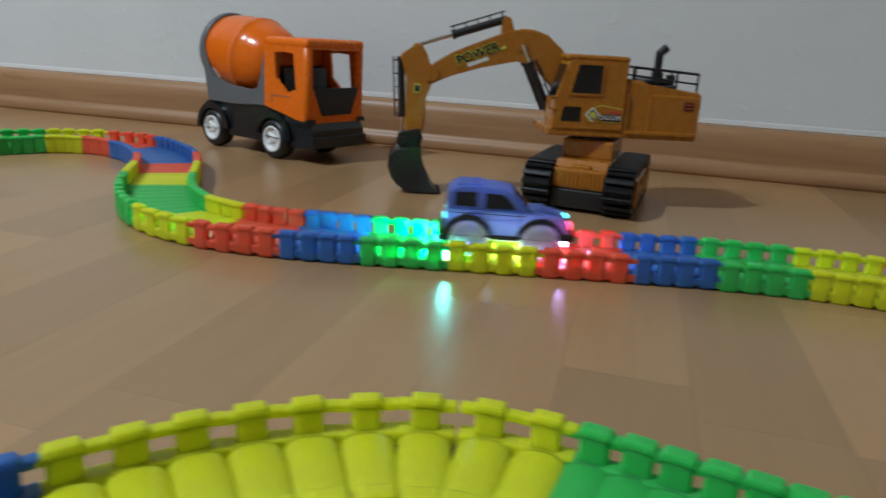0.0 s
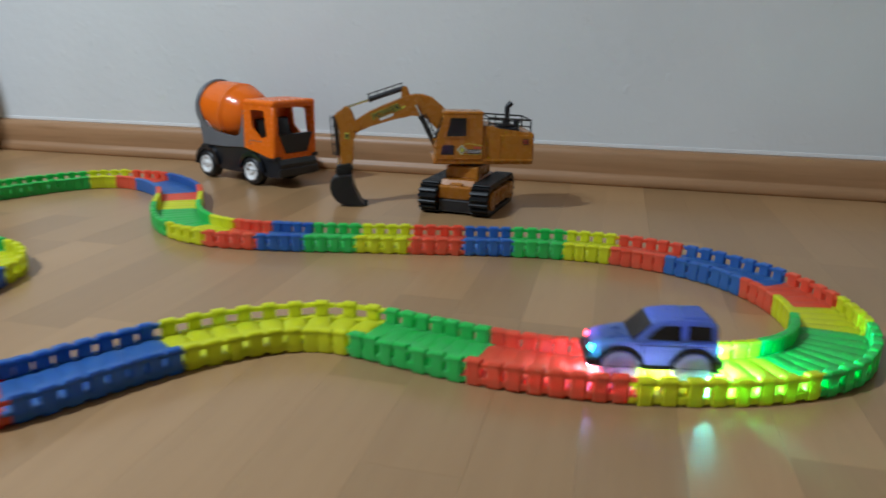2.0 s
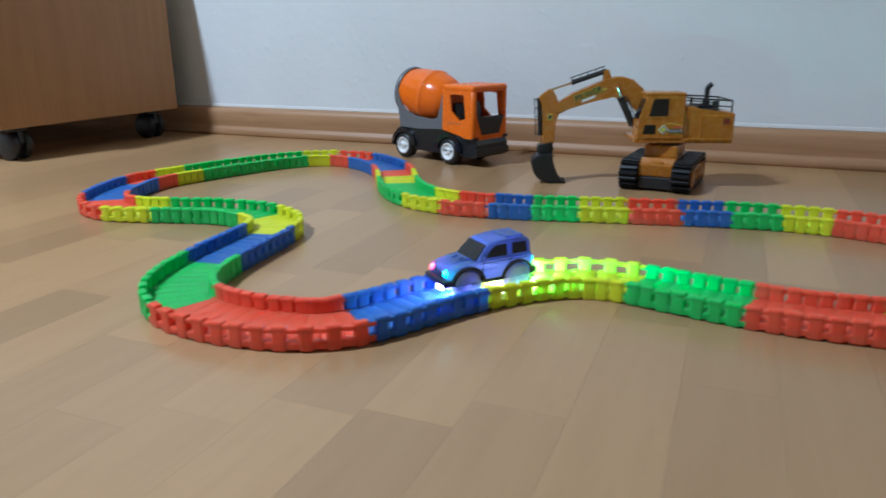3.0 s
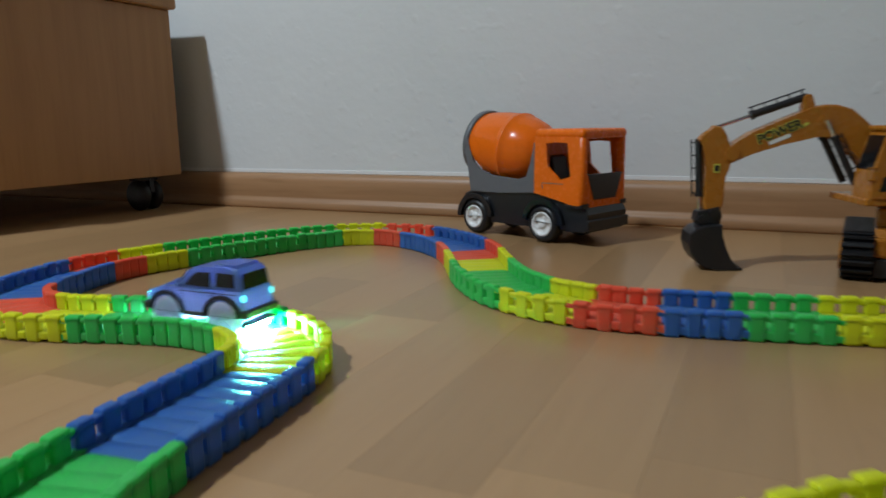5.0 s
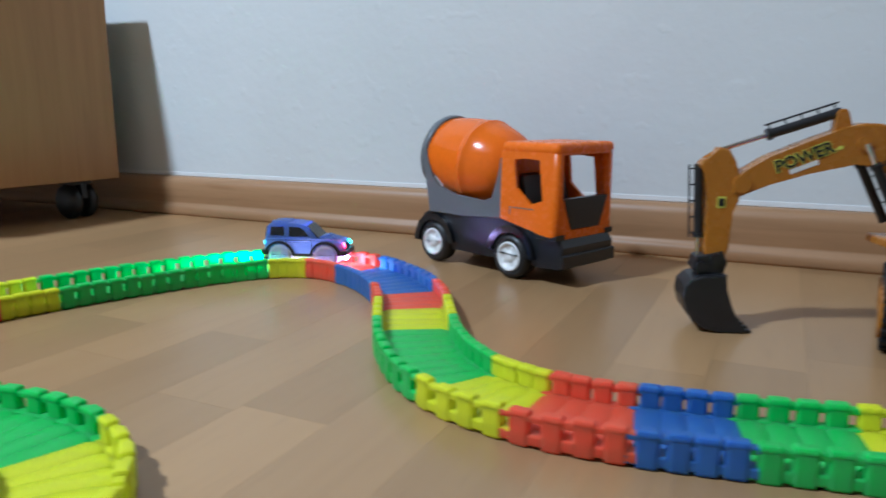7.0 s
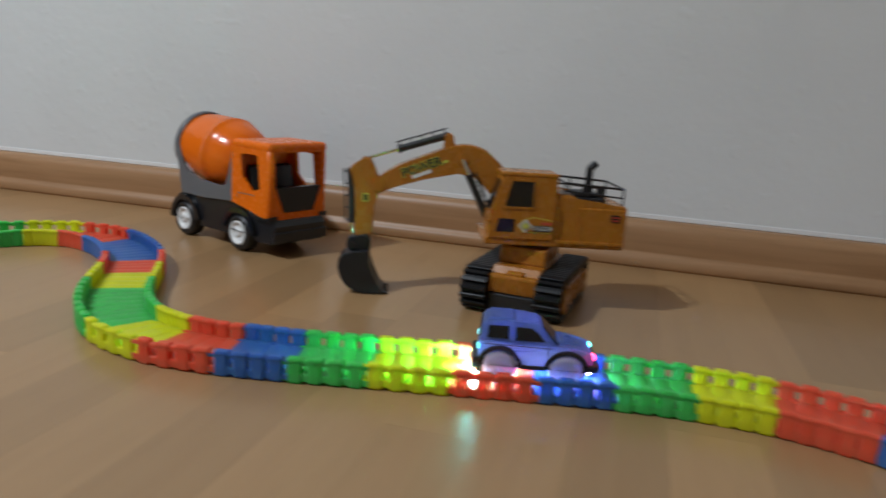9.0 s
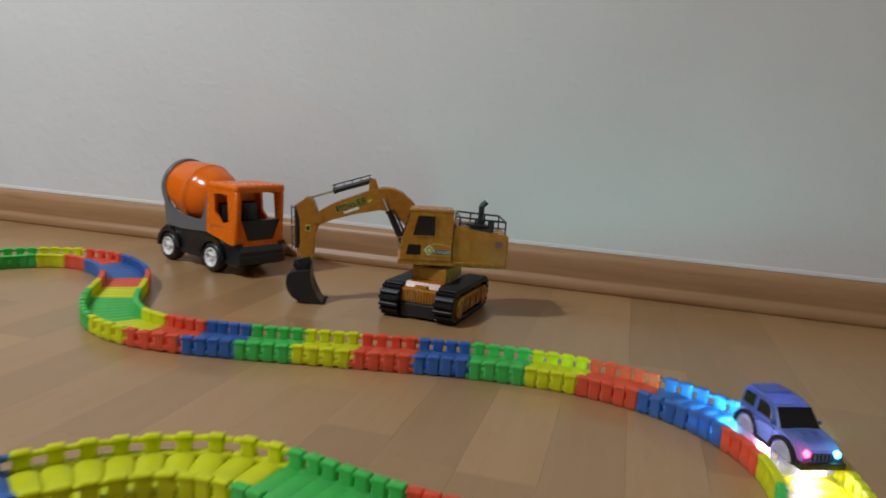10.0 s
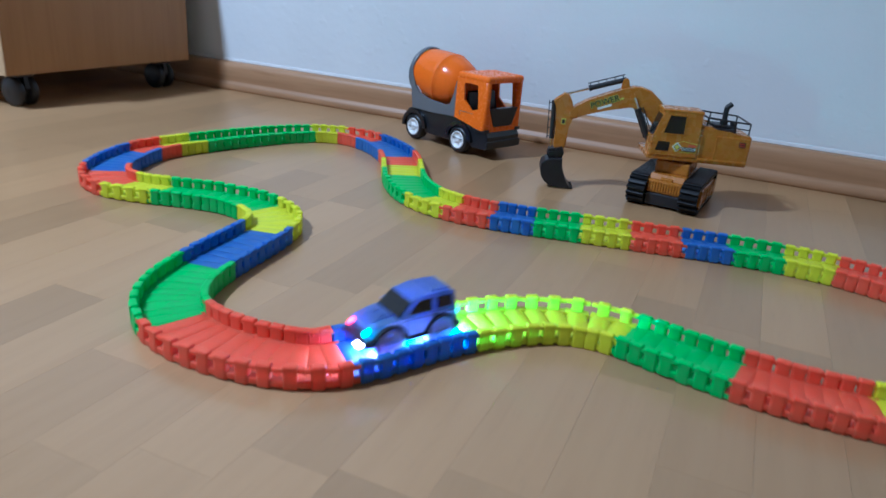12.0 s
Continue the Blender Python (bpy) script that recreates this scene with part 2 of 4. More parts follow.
def make_room():
    bm = bmesh.new()
    box(bm, X0, X1, 0.012, 0.16, 0, H)
    structure(part("wall_north", bm, M_WALL), "white rolled plaster wall with small lumps", "wall")
    for name, b in (("wall_east", (X1, X1 + 0.15, Y0 - 0.15, 0.16)), ("wall_west", (X0 - 0.15, X0, Y0 - 0.15, 0.16)), ("wall_south", (X0, X1, Y0 - 0.15, Y0))):
        bm = bmesh.new()
        box(bm, *b, 0, H)
        structure(part(name, bm, M_WALL), "plain white plaster wall", "wall")
    bm = bmesh.new()
    box(bm, X0 - 0.15, X1 + 0.15, Y0 - 0.15, 0.16, H, H + 0.1)
    structure(part("ceiling", bm, M_CEIL), "plain white ceiling", "ceiling")
    # skirting board with a rounded top and a bead at its foot
    bm = bmesh.new()
    out = [(0.0115, 0.0), (-0.008, 0.0), (-0.0100, 0.003), (-0.0100, 0.010), (-0.0080, 0.0145), (-0.0035, 0.0172), (-0.0035, 0.020), (-0.0050, 0.028), (-0.0050, 0.046), (-0.0030, 0.0530), (0.002, 0.0570), (0.0115, 0.0575)]
    lo = [bm.verts.new((X0, y, z)) for y, z in out]
    hi = [bm.verts.new((X1, y, z)) for y, z in out]
    for i in range(len(out)):
        f = bm.faces.new((lo[i], hi[i], hi[(i + 1) % len(out)], lo[(i + 1) % len(out)]))
        f.smooth = i < 10
    structure(part("baseboard", bm, M_SKIRT), "beech-coloured skirting board with rounded top and bead", "baseboard")
    # thin raised band along the top of the skirting: bounced light painted as white
    bm = bmesh.new()
    box(bm, X0, X1, 0.0112, 0.0122, 0.0577, 0.0635, bevel=0.0004, seg=1)
    structure(part("trim", bm, M_BOUNCE_BAND), "narrow raised white band imitating light bounced off the skirting", "trim")
    # hanging lamp: shade, cord and ceiling rose
    lamp = new("pendant_lamp")
    lamp.location = LAMP
    tagged(lamp, "white pendant lamp on a thin cord, switched on", "lamp")
    bm = bmesh.new()
    lathe(bm, [(0.10, 0.0), (0.098, 0.002), (0.085, 0.05), (0.03, 0.09), (0.028, 0.1), (0.026, 0.088), (0.08, 0.048), (0.094, 0.0)], 40)
    part("shade", bm, M_CEIL, lamp)
    bm = bmesh.new()
    tube(bm, (0, 0, 0.09), (0, 0, H - LAMP[2] - 0.02), 0.003, n=8)
    part("cord", bm, M_CEIL, lamp)
    bm = bmesh.new()
    tube(bm, (0, 0, H - LAMP[2] - 0.03), (0, 0, H - LAMP[2]), 0.05, n=24)
    part("ceiling_rose", bm, M_CEIL, lamp)


make_room()

# ---- cabinet on castors ----
def make_cabinet():
    cab = new("media_cabinet")
    cab.matrix_world = pose(-0.890, 0.716, 0, 0, 0, -15.8)     # at the front edge of its near side panel; x along the front, y into depth
    tagged(cab, "low beech-veneer cabinet with open shelves on black castors", "cabinet")
    w, d, z0, z1, th = 0.85, 0.398, 0.056, 0.322, 0.019
    def board(name, b, mat, bev=0.0012, label=""):
        bm = bmesh.new()
        box(bm, *b, bevel=bev)
        return part(name, bm, mat, cab, label)
    board("side_panel", (-th, 0, 0.0025, d, z0, z1), M_CAB)
    board("side_panel", (-w, -w + th, 0.0025, d, z0, z1), M_CAB)
    board("divider", (-w / 2 - 0.01, -w / 2 + 0.009, 0.02, d - 0.01, z0 + 0.034, z1), M_CAB)
    board("edge_strip", (-th, 0.0, 0, 0.0022, z0, z1), M_CAB_EDGE, 0.0006, "pale front edging")
    board("bottom_board", (-w + th + 0.0005, -th - 0.0005, 0.004, d - 0.006, z0, z0 + 0.032), M_CAB_EDGE)
    board("shelf", (-w + th + 0.0005, -w / 2 - 0.0105, 0.012, d - 0.02, 0.196, 0.212), M_CAB)
    board("shelf", (-w / 2 + 0.0095, -th - 0.0005, 0.012, d - 0.02, 0.196, 0.212), M_CAB)
    # back panel, coloured as if in deep shelf shade
    board("back_panel", (-w + th, -th, d - 0.006, d, z0, z1), M_SHELF_SHADE)
    board("top_board", (-w - 0.012, 0.014, -0.012, d + 0.004, z1 + 0.0005, z1 + 0.024), M_CAB, 0.004)
    for x, y in ((-0.034, 0.045), (-0.034, d - 0.05), (-w + 0.04, 0.045), (-w + 0.04, d - 0.05)):
        bm = bmesh.new()
        box(bm, x - 0.016, x + 0.016, y - 0.016, y + 0.016, 0.049, 0.0568, bevel=0.001)
        prism(bm, [(x - 0.018, 0.05), (x + 0.018, 0.05), (x + 0.02, 0.03), (x + 0.012, 0.018), (x - 0.012, 0.018), (x - 0.02, 0.03)], y - 0.004, y + 0.004)
        caster = part("castor", bm, M_BLACK, cab, "black plastic twin-wheel castor")
        for s in (-1, 1):
            bm = bmesh.new()
            lathe(bm, [(0.006, -0.006), (0.022, -0.006), (0.025, -0.003), (0.025, 0.004), (0.021, 0.007), (0.006, 0.007)], 28, pose(x, y + s * 0.0125, 0.0252, 90 * s, 0, 0))
            part("castor_wheel", bm, M_BLACK, caster)


M_BLACK = surface("black_plastic", (0.012, 0.012, 0.014), 0.4, grain=80, vary=0.25, bump=0.1)
make_cabinet()

# ---- toy track ----
LOOP = [
    (-0.2023, 0.5814), (-0.1838, 0.5451), (-0.1621, 0.5127), (-0.1232, 0.4895), (-0.0733, 0.4754), (0.033, 0.473), (0.1442, 0.4682), (0.1968, 0.4655), (0.2494, 0.457),
    (0.3005, 0.4415), (0.3495, 0.4114), (0.3852, 0.373), (0.4072, 0.3316), (0.4159, 0.2791), (0.406, 0.2273), (0.3815, 0.1876), (0.3427, 0.1661), (0.297, 0.158),
    (0.2333, 0.1574), (0.1389, 0.1781), (0.062, 0.227), (0.0077, 0.2346), (-0.0761, 0.1954), (-0.1387, 0.1178), (-0.1798, 0.1056), (-0.2478, 0.1157), (-0.2932, 0.1471),
    (-0.311, 0.211), (-0.285, 0.328), (-0.291, 0.37), (-0.327, 0.405), (-0.386, 0.419), (-0.443, 0.413), (-0.503, 0.412), (-0.54, 0.438), (-0.556, 0.482),
    (-0.561, 0.551), (-0.548, 0.589), (-0.523, 0.632), (-0.446, 0.739), (-0.396, 0.776), (-0.348, 0.792), (-0.295, 0.773), (-0.238, 0.706), (-0.2198, 0.6514)]
SECTIONS = [
    ("yellow", 0.0810, 4), ("red", 0.1315, 4), ("blue", 0.1835, 4), ("green", 0.2305, 4), ("yellow", 0.2835, 4), ("red", 0.3395, 4), ("blue", 0.3955, 4), ("green", 0.4475, 4),
    ("yellow", 0.5015, 4), ("red", 0.5525, 5), ("blue", 0.6135, 7), ("red", 0.7065, 4), ("yellow", 0.7605, 4), ("green", 0.8095, 8), ("yellow", 0.9075, 8), ("red", 1.0175, 8),
    ("green", 1.1135, 7), ("yellow", 1.1995, 9), ("blue", 1.3425, 8), ("red", 1.4425, 11), ("green", 1.5875, 9), ("blue", 1.6945, 8), ("yellow", 1.7955, 6), ("green", 1.8725, 10),
    ("yellow", 2.0005, 4), ("red", 2.0545, 5), ("blue", 2.1225, 8), ("red", 2.2185, 4), ("yellow", 2.2605, 4), ("green", 2.3045, 15), ("yellow", 2.4935, 4), ("red", 2.5405, 4),
    ("blue", 2.5945, 8), ("red", 2.6895, 4), ("yellow", 2.7365, 4), ("green", 2.7885, 8)]


def centre_line(points, n=40):
    """A closed smooth line through the points, resampled evenly; and its length."""
    p = np.array(points)
    k, out = len(p), []
    for i in range(k):
        a, b, c, d = p[i - 1], p[i], p[(i + 1) % k], p[(i + 2) % k]
        for j in range(n):
            u = j / n
            out.append(0.5 * (2 * b + (c - a) * u + (2 * a - 5 * b + 4 * c - d) * u * u + (3 * b - a - 3 * c + d) * u ** 3))
    q = np.array(out)
    for _ in range(3):
        q = np.stack([np.convolve(np.r_[q[-20:, i], q[:, i], q[:20, i]], np.ones(41) / 41, "valid") for i in (0, 1)], 1)
    q = np.r_[q, q[:1]]
    s = np.r_[0, np.cumsum(np.linalg.norm(np.diff(q, axis=0), axis=1))]
    e = np.linspace(0, s[-1], 1200, endpoint=False)
    return np.stack([np.interp(e, s, q[:, 0]), np.interp(e, s, q[:, 1])], 1), s[-1]


LINE, LENGTH = centre_line(LOOP)


def along(s):
    """Place on the centre line at s metres, and the heading in degrees."""
    def at(v):
        f = (v % LENGTH) / LENGTH * len(LINE)
        i = int(f)
        return LINE[i % len(LINE)] * (1 - f + i) + LINE[(i + 1) % len(LINE)] * (f - i)
    p, d = at(s), at(s + 0.006) - at(s - 0.006)
    return p, math.degrees(math.atan2(d[1], d[0]))


def rib_mesh(colour):
    """One rigid link: a pillowed deck scale with rounded ends, feet, rails and posts with caps."""
    bm = bmesh.new()
    rings = []
    for u in (-1.0, -0.8, -0.4, 0.0, 0.4, 0.8, 1.0):
        y, z = 0.0236 - 0.0052 * u ** 4, 0.0072 - 0.0011 * abs(u) ** 2.6
        ring = [(-y, 0.003), (-y, z - 0.0022), (-y + 0.0012, z - 0.0007), (-y + 0.004, z), (y - 0.004, z), (y - 0.0012, z - 0.0007), (y, z - 0.0022), (y, 0.003)]
        rings.append([bm.verts.new((u * 0.0086, a, b)) for a, b in ring])
    for a, b in zip(rings, rings[1:]):
        for i in range(7):
            f = bm.faces.new((a[i], b[i], b[i + 1], a[i + 1]))
            f.smooth = True
        bm.faces.new((a[7], b[7], b[0], a[0]))
    bm.faces.new(rings[0])
    bm.faces.new(rings[-1][::-1])
    box(bm, -0.0082, 0.0082, -0.0205, 0.0205, 0.0022, 0.0048)
    for s in (-1, 1):
        def side(x0, x1, a, b, z0, z1, bev=0.0):
            box(bm, x0, x1, min(s * a, s * b), max(s * a, s * b), z0, z1, bevel=bev, seg=2)
        side(-0.0050, 0.0050, 0.0228, 0.0290, 0.0, 0.0165, 0.0017)
        side(-0.0053, 0.0053, 0.0226, 0.0292, 0.0140, 0.0182, 0.0015)
        side(-0.0104, 0.0104, 0.0236, 0.0283, 0.0130, 0.0162, 0.0008)
        side(-0.0102, 0.0102, 0.0205, 0.0283, 0.0016, 0.0068, 0.0010)
    bmesh.ops.recalc_face_normals(bm, faces=bm.faces)
    me = bpy.data.meshes.new(colour + "_rib")
    bm.to_mesh(me)
    bm.free()
    me.materials.append(COLOURS[colour])
    return me


def make_track():
    track = new("toy_race_track")
    tagged(track, "winding plastic toy race track in yellow, red, blue and green", "toy track")
    ribs = {c: rib_mesh(c) for c in COLOURS}
    rng = random.Random(4)
    for i, (colour, s0, count) in enumerate(SECTIONS):
        s1 = SECTIONS[(i + 1) % len(SECTIONS)][1]
        span = (s1 - s0) % LENGTH
        section = new("track_section")
        section.parent = track
        section["label"] = colour + " translucent ribbed track section"
        p, a = along(s0 + span / 2)
        section.matrix_basis = pose(p[0], p[1], 0, 0, 0, a)
        inv = section.matrix_basis.inverted()
        for k in range(count):
            p, a = along(s0 + span * (k + 0.5) / count)
            rib = new("rib", ribs[colour])
            rib.parent = section
            rib.matrix_basis = inv @ pose(p[0], p[1], rng.uniform(0, 0.0004), rng.uniform(-0.8, 0.8), rng.uniform(-1, 1), a + rng.uniform(-1.2, 1.2))


make_track()

# ---- toy materials ----
M_ORANGE = glow_plastic("orange_plastic", (0.88, 0.165, 0.004), (0.97, 0.22, 0.008), 0.26, 0.06, 0.0, 0.02)
M_DRUM = glow_plastic("orange_drum_plastic", (0.90, 0.165, 0.006), (0.97, 0.2, 0.01), 0.2, 0.06, 0.0, 0.02)
M_GREY = surface("mid_grey_plastic", (0.13, 0.135, 0.145), 0.38, grain=25, vary=0.08)
M_DKGREY = surface("dark_grey_plastic", (0.011, 0.012, 0.015), 0.34, grain=30, vary=0.06)
M_FENDER = surface("glossy_black_plastic", (0.012, 0.013, 0.016), 0.15, grain=30, vary=0.06)
M_TYRE = surface("black_tyre_plastic", (0.012, 0.012, 0.013), 0.42, grain=50, vary=0.2)
M_BELT = surface("black_belt_plastic", (0.006, 0.006, 0.007), 0.38, grain=50, vary=0.2)
M_BELT.node_tree.nodes["Principled BSDF"].inputs["Specular IOR Level"].default_value = 0.25
M_MIRROR = surface("dark_mirror_badge", (0.30, 0.30, 0.33), 0.16, metal=1.0, grain=300, vary=0.4)
M_WHITE = surface("white_plastic", (0.78, 0.78, 0.76), 0.35, grain=30, vary=0.05)
M_MUSTARD = surface("mustard_plastic", (0.40, 0.145, 0.014), 0.27, grain=12, vary=0.05)
M_CHROME = surface("chrome_rod", (0.75, 0.75, 0.76), 0.18, metal=1.0, grain=40, vary=0.05)
M_WINDOW = surface("black_window", (0.008, 0.008, 0.009), 0.2, grain=40, vary=0.2)
M_DECAL_Y = surface("yellow_green_decal", (0.62, 0.62, 0.09), 0.4, vary=0.04)
M_DECAL_K = surface("black_decal", (0.012, 0.012, 0.012), 0.4, vary=0.04)
M_DECAL_W = surface("white_decal", (0.75, 0.75, 0.72), 0.4, vary=0.04)
M_DECAL_R = surface("red_decal", (0.55, 0.06, 0.04), 0.4, vary=0.04)


def glowing(name, colour, strength):
    return surface(name, (0.6, 0.6, 0.6), 0.4, glow=(colour, strength))


M_LED_G = glowing("green_led", (0.16, 0.95, 0.85), 1500)
M_LED_V = glowing("violet_led", (0.50, 0.46, 1.0), 2800)
M_TAIL = glowing("cyan_tail_light", (0.05, 0.8, 0.9), 2)
M_LIGHT_R = glowing("red_headlight", (1.0, 0.02, 0.06), 16)
M_LIGHT_C = glowing("cyan_headlight", (0.05, 0.9, 0.85), 14)
M_LED_IN = glowing("cab_led", (0.66, 0.68, 1.0), 70)
M_LED_N = glowing("nose_led", (0.58, 0.48, 1.0), 150)
M_LED_F = glowing("front_violet_led", (0.52, 0.44, 1.0), 520)
M_CARBODY = glow_plastic("lilac_blue_plastic", (0.13, 0.20, 0.38), (0.42, 0.52, 0.90), 0.3, 0.45, 0.003, 0.05)
M_BALLOON = glow_plastic("clear_white_wheel", (0.66, 0.65, 0.74), (0.85, 0.85, 0.95), 0.3, 0.5)


def ring_panel(bm, outer, inner, a0, a1, axis="y", bevel=0.0):
    """A plate with one opening: matched outlines, drawn out along y (outlines in x, z) or x (outlines in y, z)."""
    def put(p, a):
        return bm.verts.new((p[0], a, p[1]) if axis == "y" else (a, p[0], p[1]))
    o0, o1 = [put(p, a0) for p in outer], [put(p, a1) for p in outer]
    i0, i1 = [put(p, a0) for p in inner], [put(p, a1) for p in inner]
    k = len(outer)
    for i in range(k):
        j = (i + 1) % k
        for q in ((o0[i], o0[j], i0[j], i0[i]), (o1[i], i1[i], i1[j], o1[j]), (o0[i], o1[i], o1[j], o0[j]), (i0[i], i0[j], i1[j], i1[i])):
            bm.faces.new(q)
    if bevel:
        es = [e for v in set(o0 + o1 + i0 + i1) for e in v.link_edges if e.calc_face_angle(0) > 0.5]
        bmesh.ops.bevel(bm, geom=list(set(es)), offset=bevel, segments=2, profile=0.5, affect="EDGES", clamp_overlap=True)


def arc(cx, cz, r, a0, a1, n=14):
    return [(cx + r * math.cos(radians(a0 + (a1 - a0) * i / n)), cz + r * math.sin(radians(a0 + (a1 - a0) * i / n))) for i in range(n + 1)]


def lettering(name, words, size, m, mat, parent, label, swell=0.0):
    cu = bpy.data.curves.new(name, "FONT")
    cu.body, cu.size, cu.extrude, cu.align_x, cu.align_y, cu.resolution_u = words, size, 0.0001, "CENTER", "CENTER", 3
    cu.offset = swell
    tmp = bpy.data.objects.new(name, cu)
    me = bpy.data.meshes.new_from_object(tmp)
    bpy.data.objects.remove(tmp)
    me.materials.clear()
    me.materials.append(mat)
    ob = new(name, me)
    ob.parent = parent
    ob.matrix_basis = m
    ob["label"] = label
    return ob


def side_facing(x, y, z, tilt=0.0):
    """A pose on a side that faces +y: letters run towards -x."""
    return Matrix.Translation((x, y, z)) @ Matrix(((-1, 0, 0, 0), (0, 0, 1, 0), (0, 1, 0, 0), (0, 0, 0, 1))) @ pose(0, 0, 0, 0, 0, tilt)


# ---- toy concrete mixer ----
def make_mixer():
    mixer = new("toy_mixer_truck")
    mixer.matrix_world = pose(-0.1745, 0.857, 0, 0, 0, -36.5)
    tagged(mixer, "orange and grey plastic toy concrete mixer truck with white wheels", "toy truck")
    rear, front, r = -0.0610, 0.0450, 0.0212
    bm = bmesh.new()
    out = [(-0.0870, 0.034), (-0.0855, 0.0425), (-0.0805, 0.0490), (-0.0740, 0.0520), (-0.02, 0.0525), (0.018, 0.0545), (0.030, 0.0560), (0.045, 0.0570), (0.060, 0.0545), (0.071, 0.0475), (0.0765, 0.0420), (0.1000, 0.0425), (0.1045, 0.036), (0.1040, 0.020), (0.0995, 0.0155), (0.074, 0.0155)]
    out += arc(front, r, 0.0230, -14, 194) + [(0.016, 0.016), (-0.036, 0.016)] + arc(rear, r, 0.0230, -14, 165)
    prism(bm, out, -0.0375, 0.0375, bevel=0.0018)
    part("chassis", bm, M_DKGREY, mixer)
    for x, a0, a1 in ((rear, 4, 182), (front, 2, 172)):
        for s in (-1, 1):
            bm = bmesh.new()
            ring_panel(bm, arc(x, r, 0.0292, a1, a0, 20), arc(x, r, 0.0228, a1, a0, 20), s * 0.026, s * 0.0425, bevel=0.0022)
            part("fender", bm, M_FENDER, mixer, "glossy black rounded fender")
    # bumper lip
    bm = bmesh.new()
    box(bm, 0.1030, 0.1065, -0.039, 0.039, 0.018, 0.030, bevel=0.0016)
    part("bumper", bm, M_DKGREY, mixer)
    # cab
    cab = new("cab")
    cab.parent = mixer
    cab["label"] = "orange open-windowed cab"
    outer = [(0.033, 0.056), (0.034, 0.1190), (0.066, 0.1190), (0.0940, 0.1190), (0.0948, 0.0425), (0.072, 0.0485)]
    inner = [(0.0520, 0.0860), (0.0495, 0.1115), (0.0635, 0.1130), (0.0790, 0.1120), (0.0832, 0.0765), (0.0690, 0.0720)]
    for s in (-1, 1):
        bm = bmesh.new()
        ring_panel(bm, outer, inner, s * 0.0380, s * 0.0415, bevel=0.0014)
        part("side_panel", bm, M_ORANGE, cab)
    fo = [(-0.0372, 0.1190), (0.0372, 0.1190), (0.0372, 0.08), (0.0372, 0.0428), (-0.0372, 0.0428), (-0.0372, 0.08)]
    fi = [(-0.0335, 0.117), (0.0335, 0.117), (0.0338, 0.08), (0.0215, 0.0505), (-0.0215, 0.0505), (-0.0338, 0.08)]
    bm = bmesh.new()
    ring_panel(bm, fo, fi, 0.0962, 0.0998, axis="x", bevel=0.0014)
    part("front_panel", bm, M_ORANGE, cab)
    for s in (-1, 1):
        bm = bmesh.new()
        lathe(bm, [(0.0040, 0.0428), (0.0047, 0.0436), (0.0047, 0.1180), (0.0030, 0.1190)], 24, pose(0.0950, s * 0.0368, 0))
        part("corner_pillar", bm, M_ORANGE, cab)
    bm = bmesh.new()
    box(bm, 0.0335, 0.1005, -0.0420, 0.0420, 0.1165, 0.1275, bevel=0.0050, seg=5)
    part("roof", bm, M_ORANGE, cab)
    bm = bmesh.new()
    box(bm, 0.034, 0.0368, -0.0375, 0.0375, 0.056, 0.1190)
    part("back_wall", bm, M_ORANGE, cab)
    bm = bmesh.new()
    prism(bm, [(0.0960, 0.051), (0.1004, 0.051), (0.1004, 0.0785), (0.0960, 0.0785)], -0.021, 0.021, bevel=0.001)
    for v in bm.verts:
        v.co.y *= 1 + 0.55 * (v.co.z - 0.051) / 0.0275
    part("grille", bm, M_DKGREY, cab, "dark grey tapered front grille")
    for s in (-1, 1):
        bm = bmesh.new()
        box(bm, 0.045, 0.074, s * 0.0416 - 0.0003, s * 0.0416 + 0.0003, 0.0675, 0.0682)
        box(bm, 0.0445, 0.0452, s * 0.0416 - 0.0003, s * 0.0416 + 0.0003, 0.0610, 0.0682)
        part("door_line", bm, M_GREY, cab)
        bm = bmesh.new()
        prism(bm, [(0.0765, 0.0425), (0.0775, 0.0465), (0.094, 0.0445), (0.1006, 0.0475), (0.1006, 0.0425)], s * 0.030, s * 0.0422, bevel=0.0006)
        part("corner_trim", bm, M_DKGREY, cab)
        bm = bmesh.new()
        prism(bm, [(0.045, 0.056), (0.064, 0.056), (0.0635, 0.064), (0.055, 0.067), (0.051, 0.096), (0.0465, 0.098)], s * 0.018 - 0.013, s * 0.018 + 0.013, bevel=0.002)
        part("seat", bm, M_DKGREY, cab, "dark grey moulded seat")
    bm = bmesh.new()
    prism(bm, [(0.084, 0.056), (0.0974, 0.056), (0.0974, 0.0775), (0.088, 0.0775)], -0.037, 0.037, bevel=0.001)
    dash = part("dashboard", bm, M_DKGREY, cab)
    # drum carrier
    bm = bmesh.new()
    out = [(-0.0690, 0.0520), (-0.0715, 0.0780), (-0.0790, 0.104), (-0.0800, 0.118), (-0.0735, 0.118), (-0.0715, 0.106), (-0.0640, 0.088), (-0.0545, 0.0785), (-0.0335, 0.0730), (0.008, 0.0690), (0.021, 0.0730), (0.0275, 0.090), (0.0310, 0.112), (0.0328, 0.112), (0.0328, 0.0555), (-0.02, 0.0525)]
    for s in (-1, 1):
        prism(bm, out, s * 0.0365, s * 0.0403, bevel=0.001)
    box(bm, -0.0685, 0.0325, -0.0366, 0.0366, 0.0525, 0.058)
    box(bm, 0.0300, 0.0328, -0.0366, 0.0366, 0.055, 0.108)
    part("drum_carrier", bm, M_GREY, mixer)
    tilt = pose(-0.0770, 0, 0.1095, 0, 90 + 8, 0)
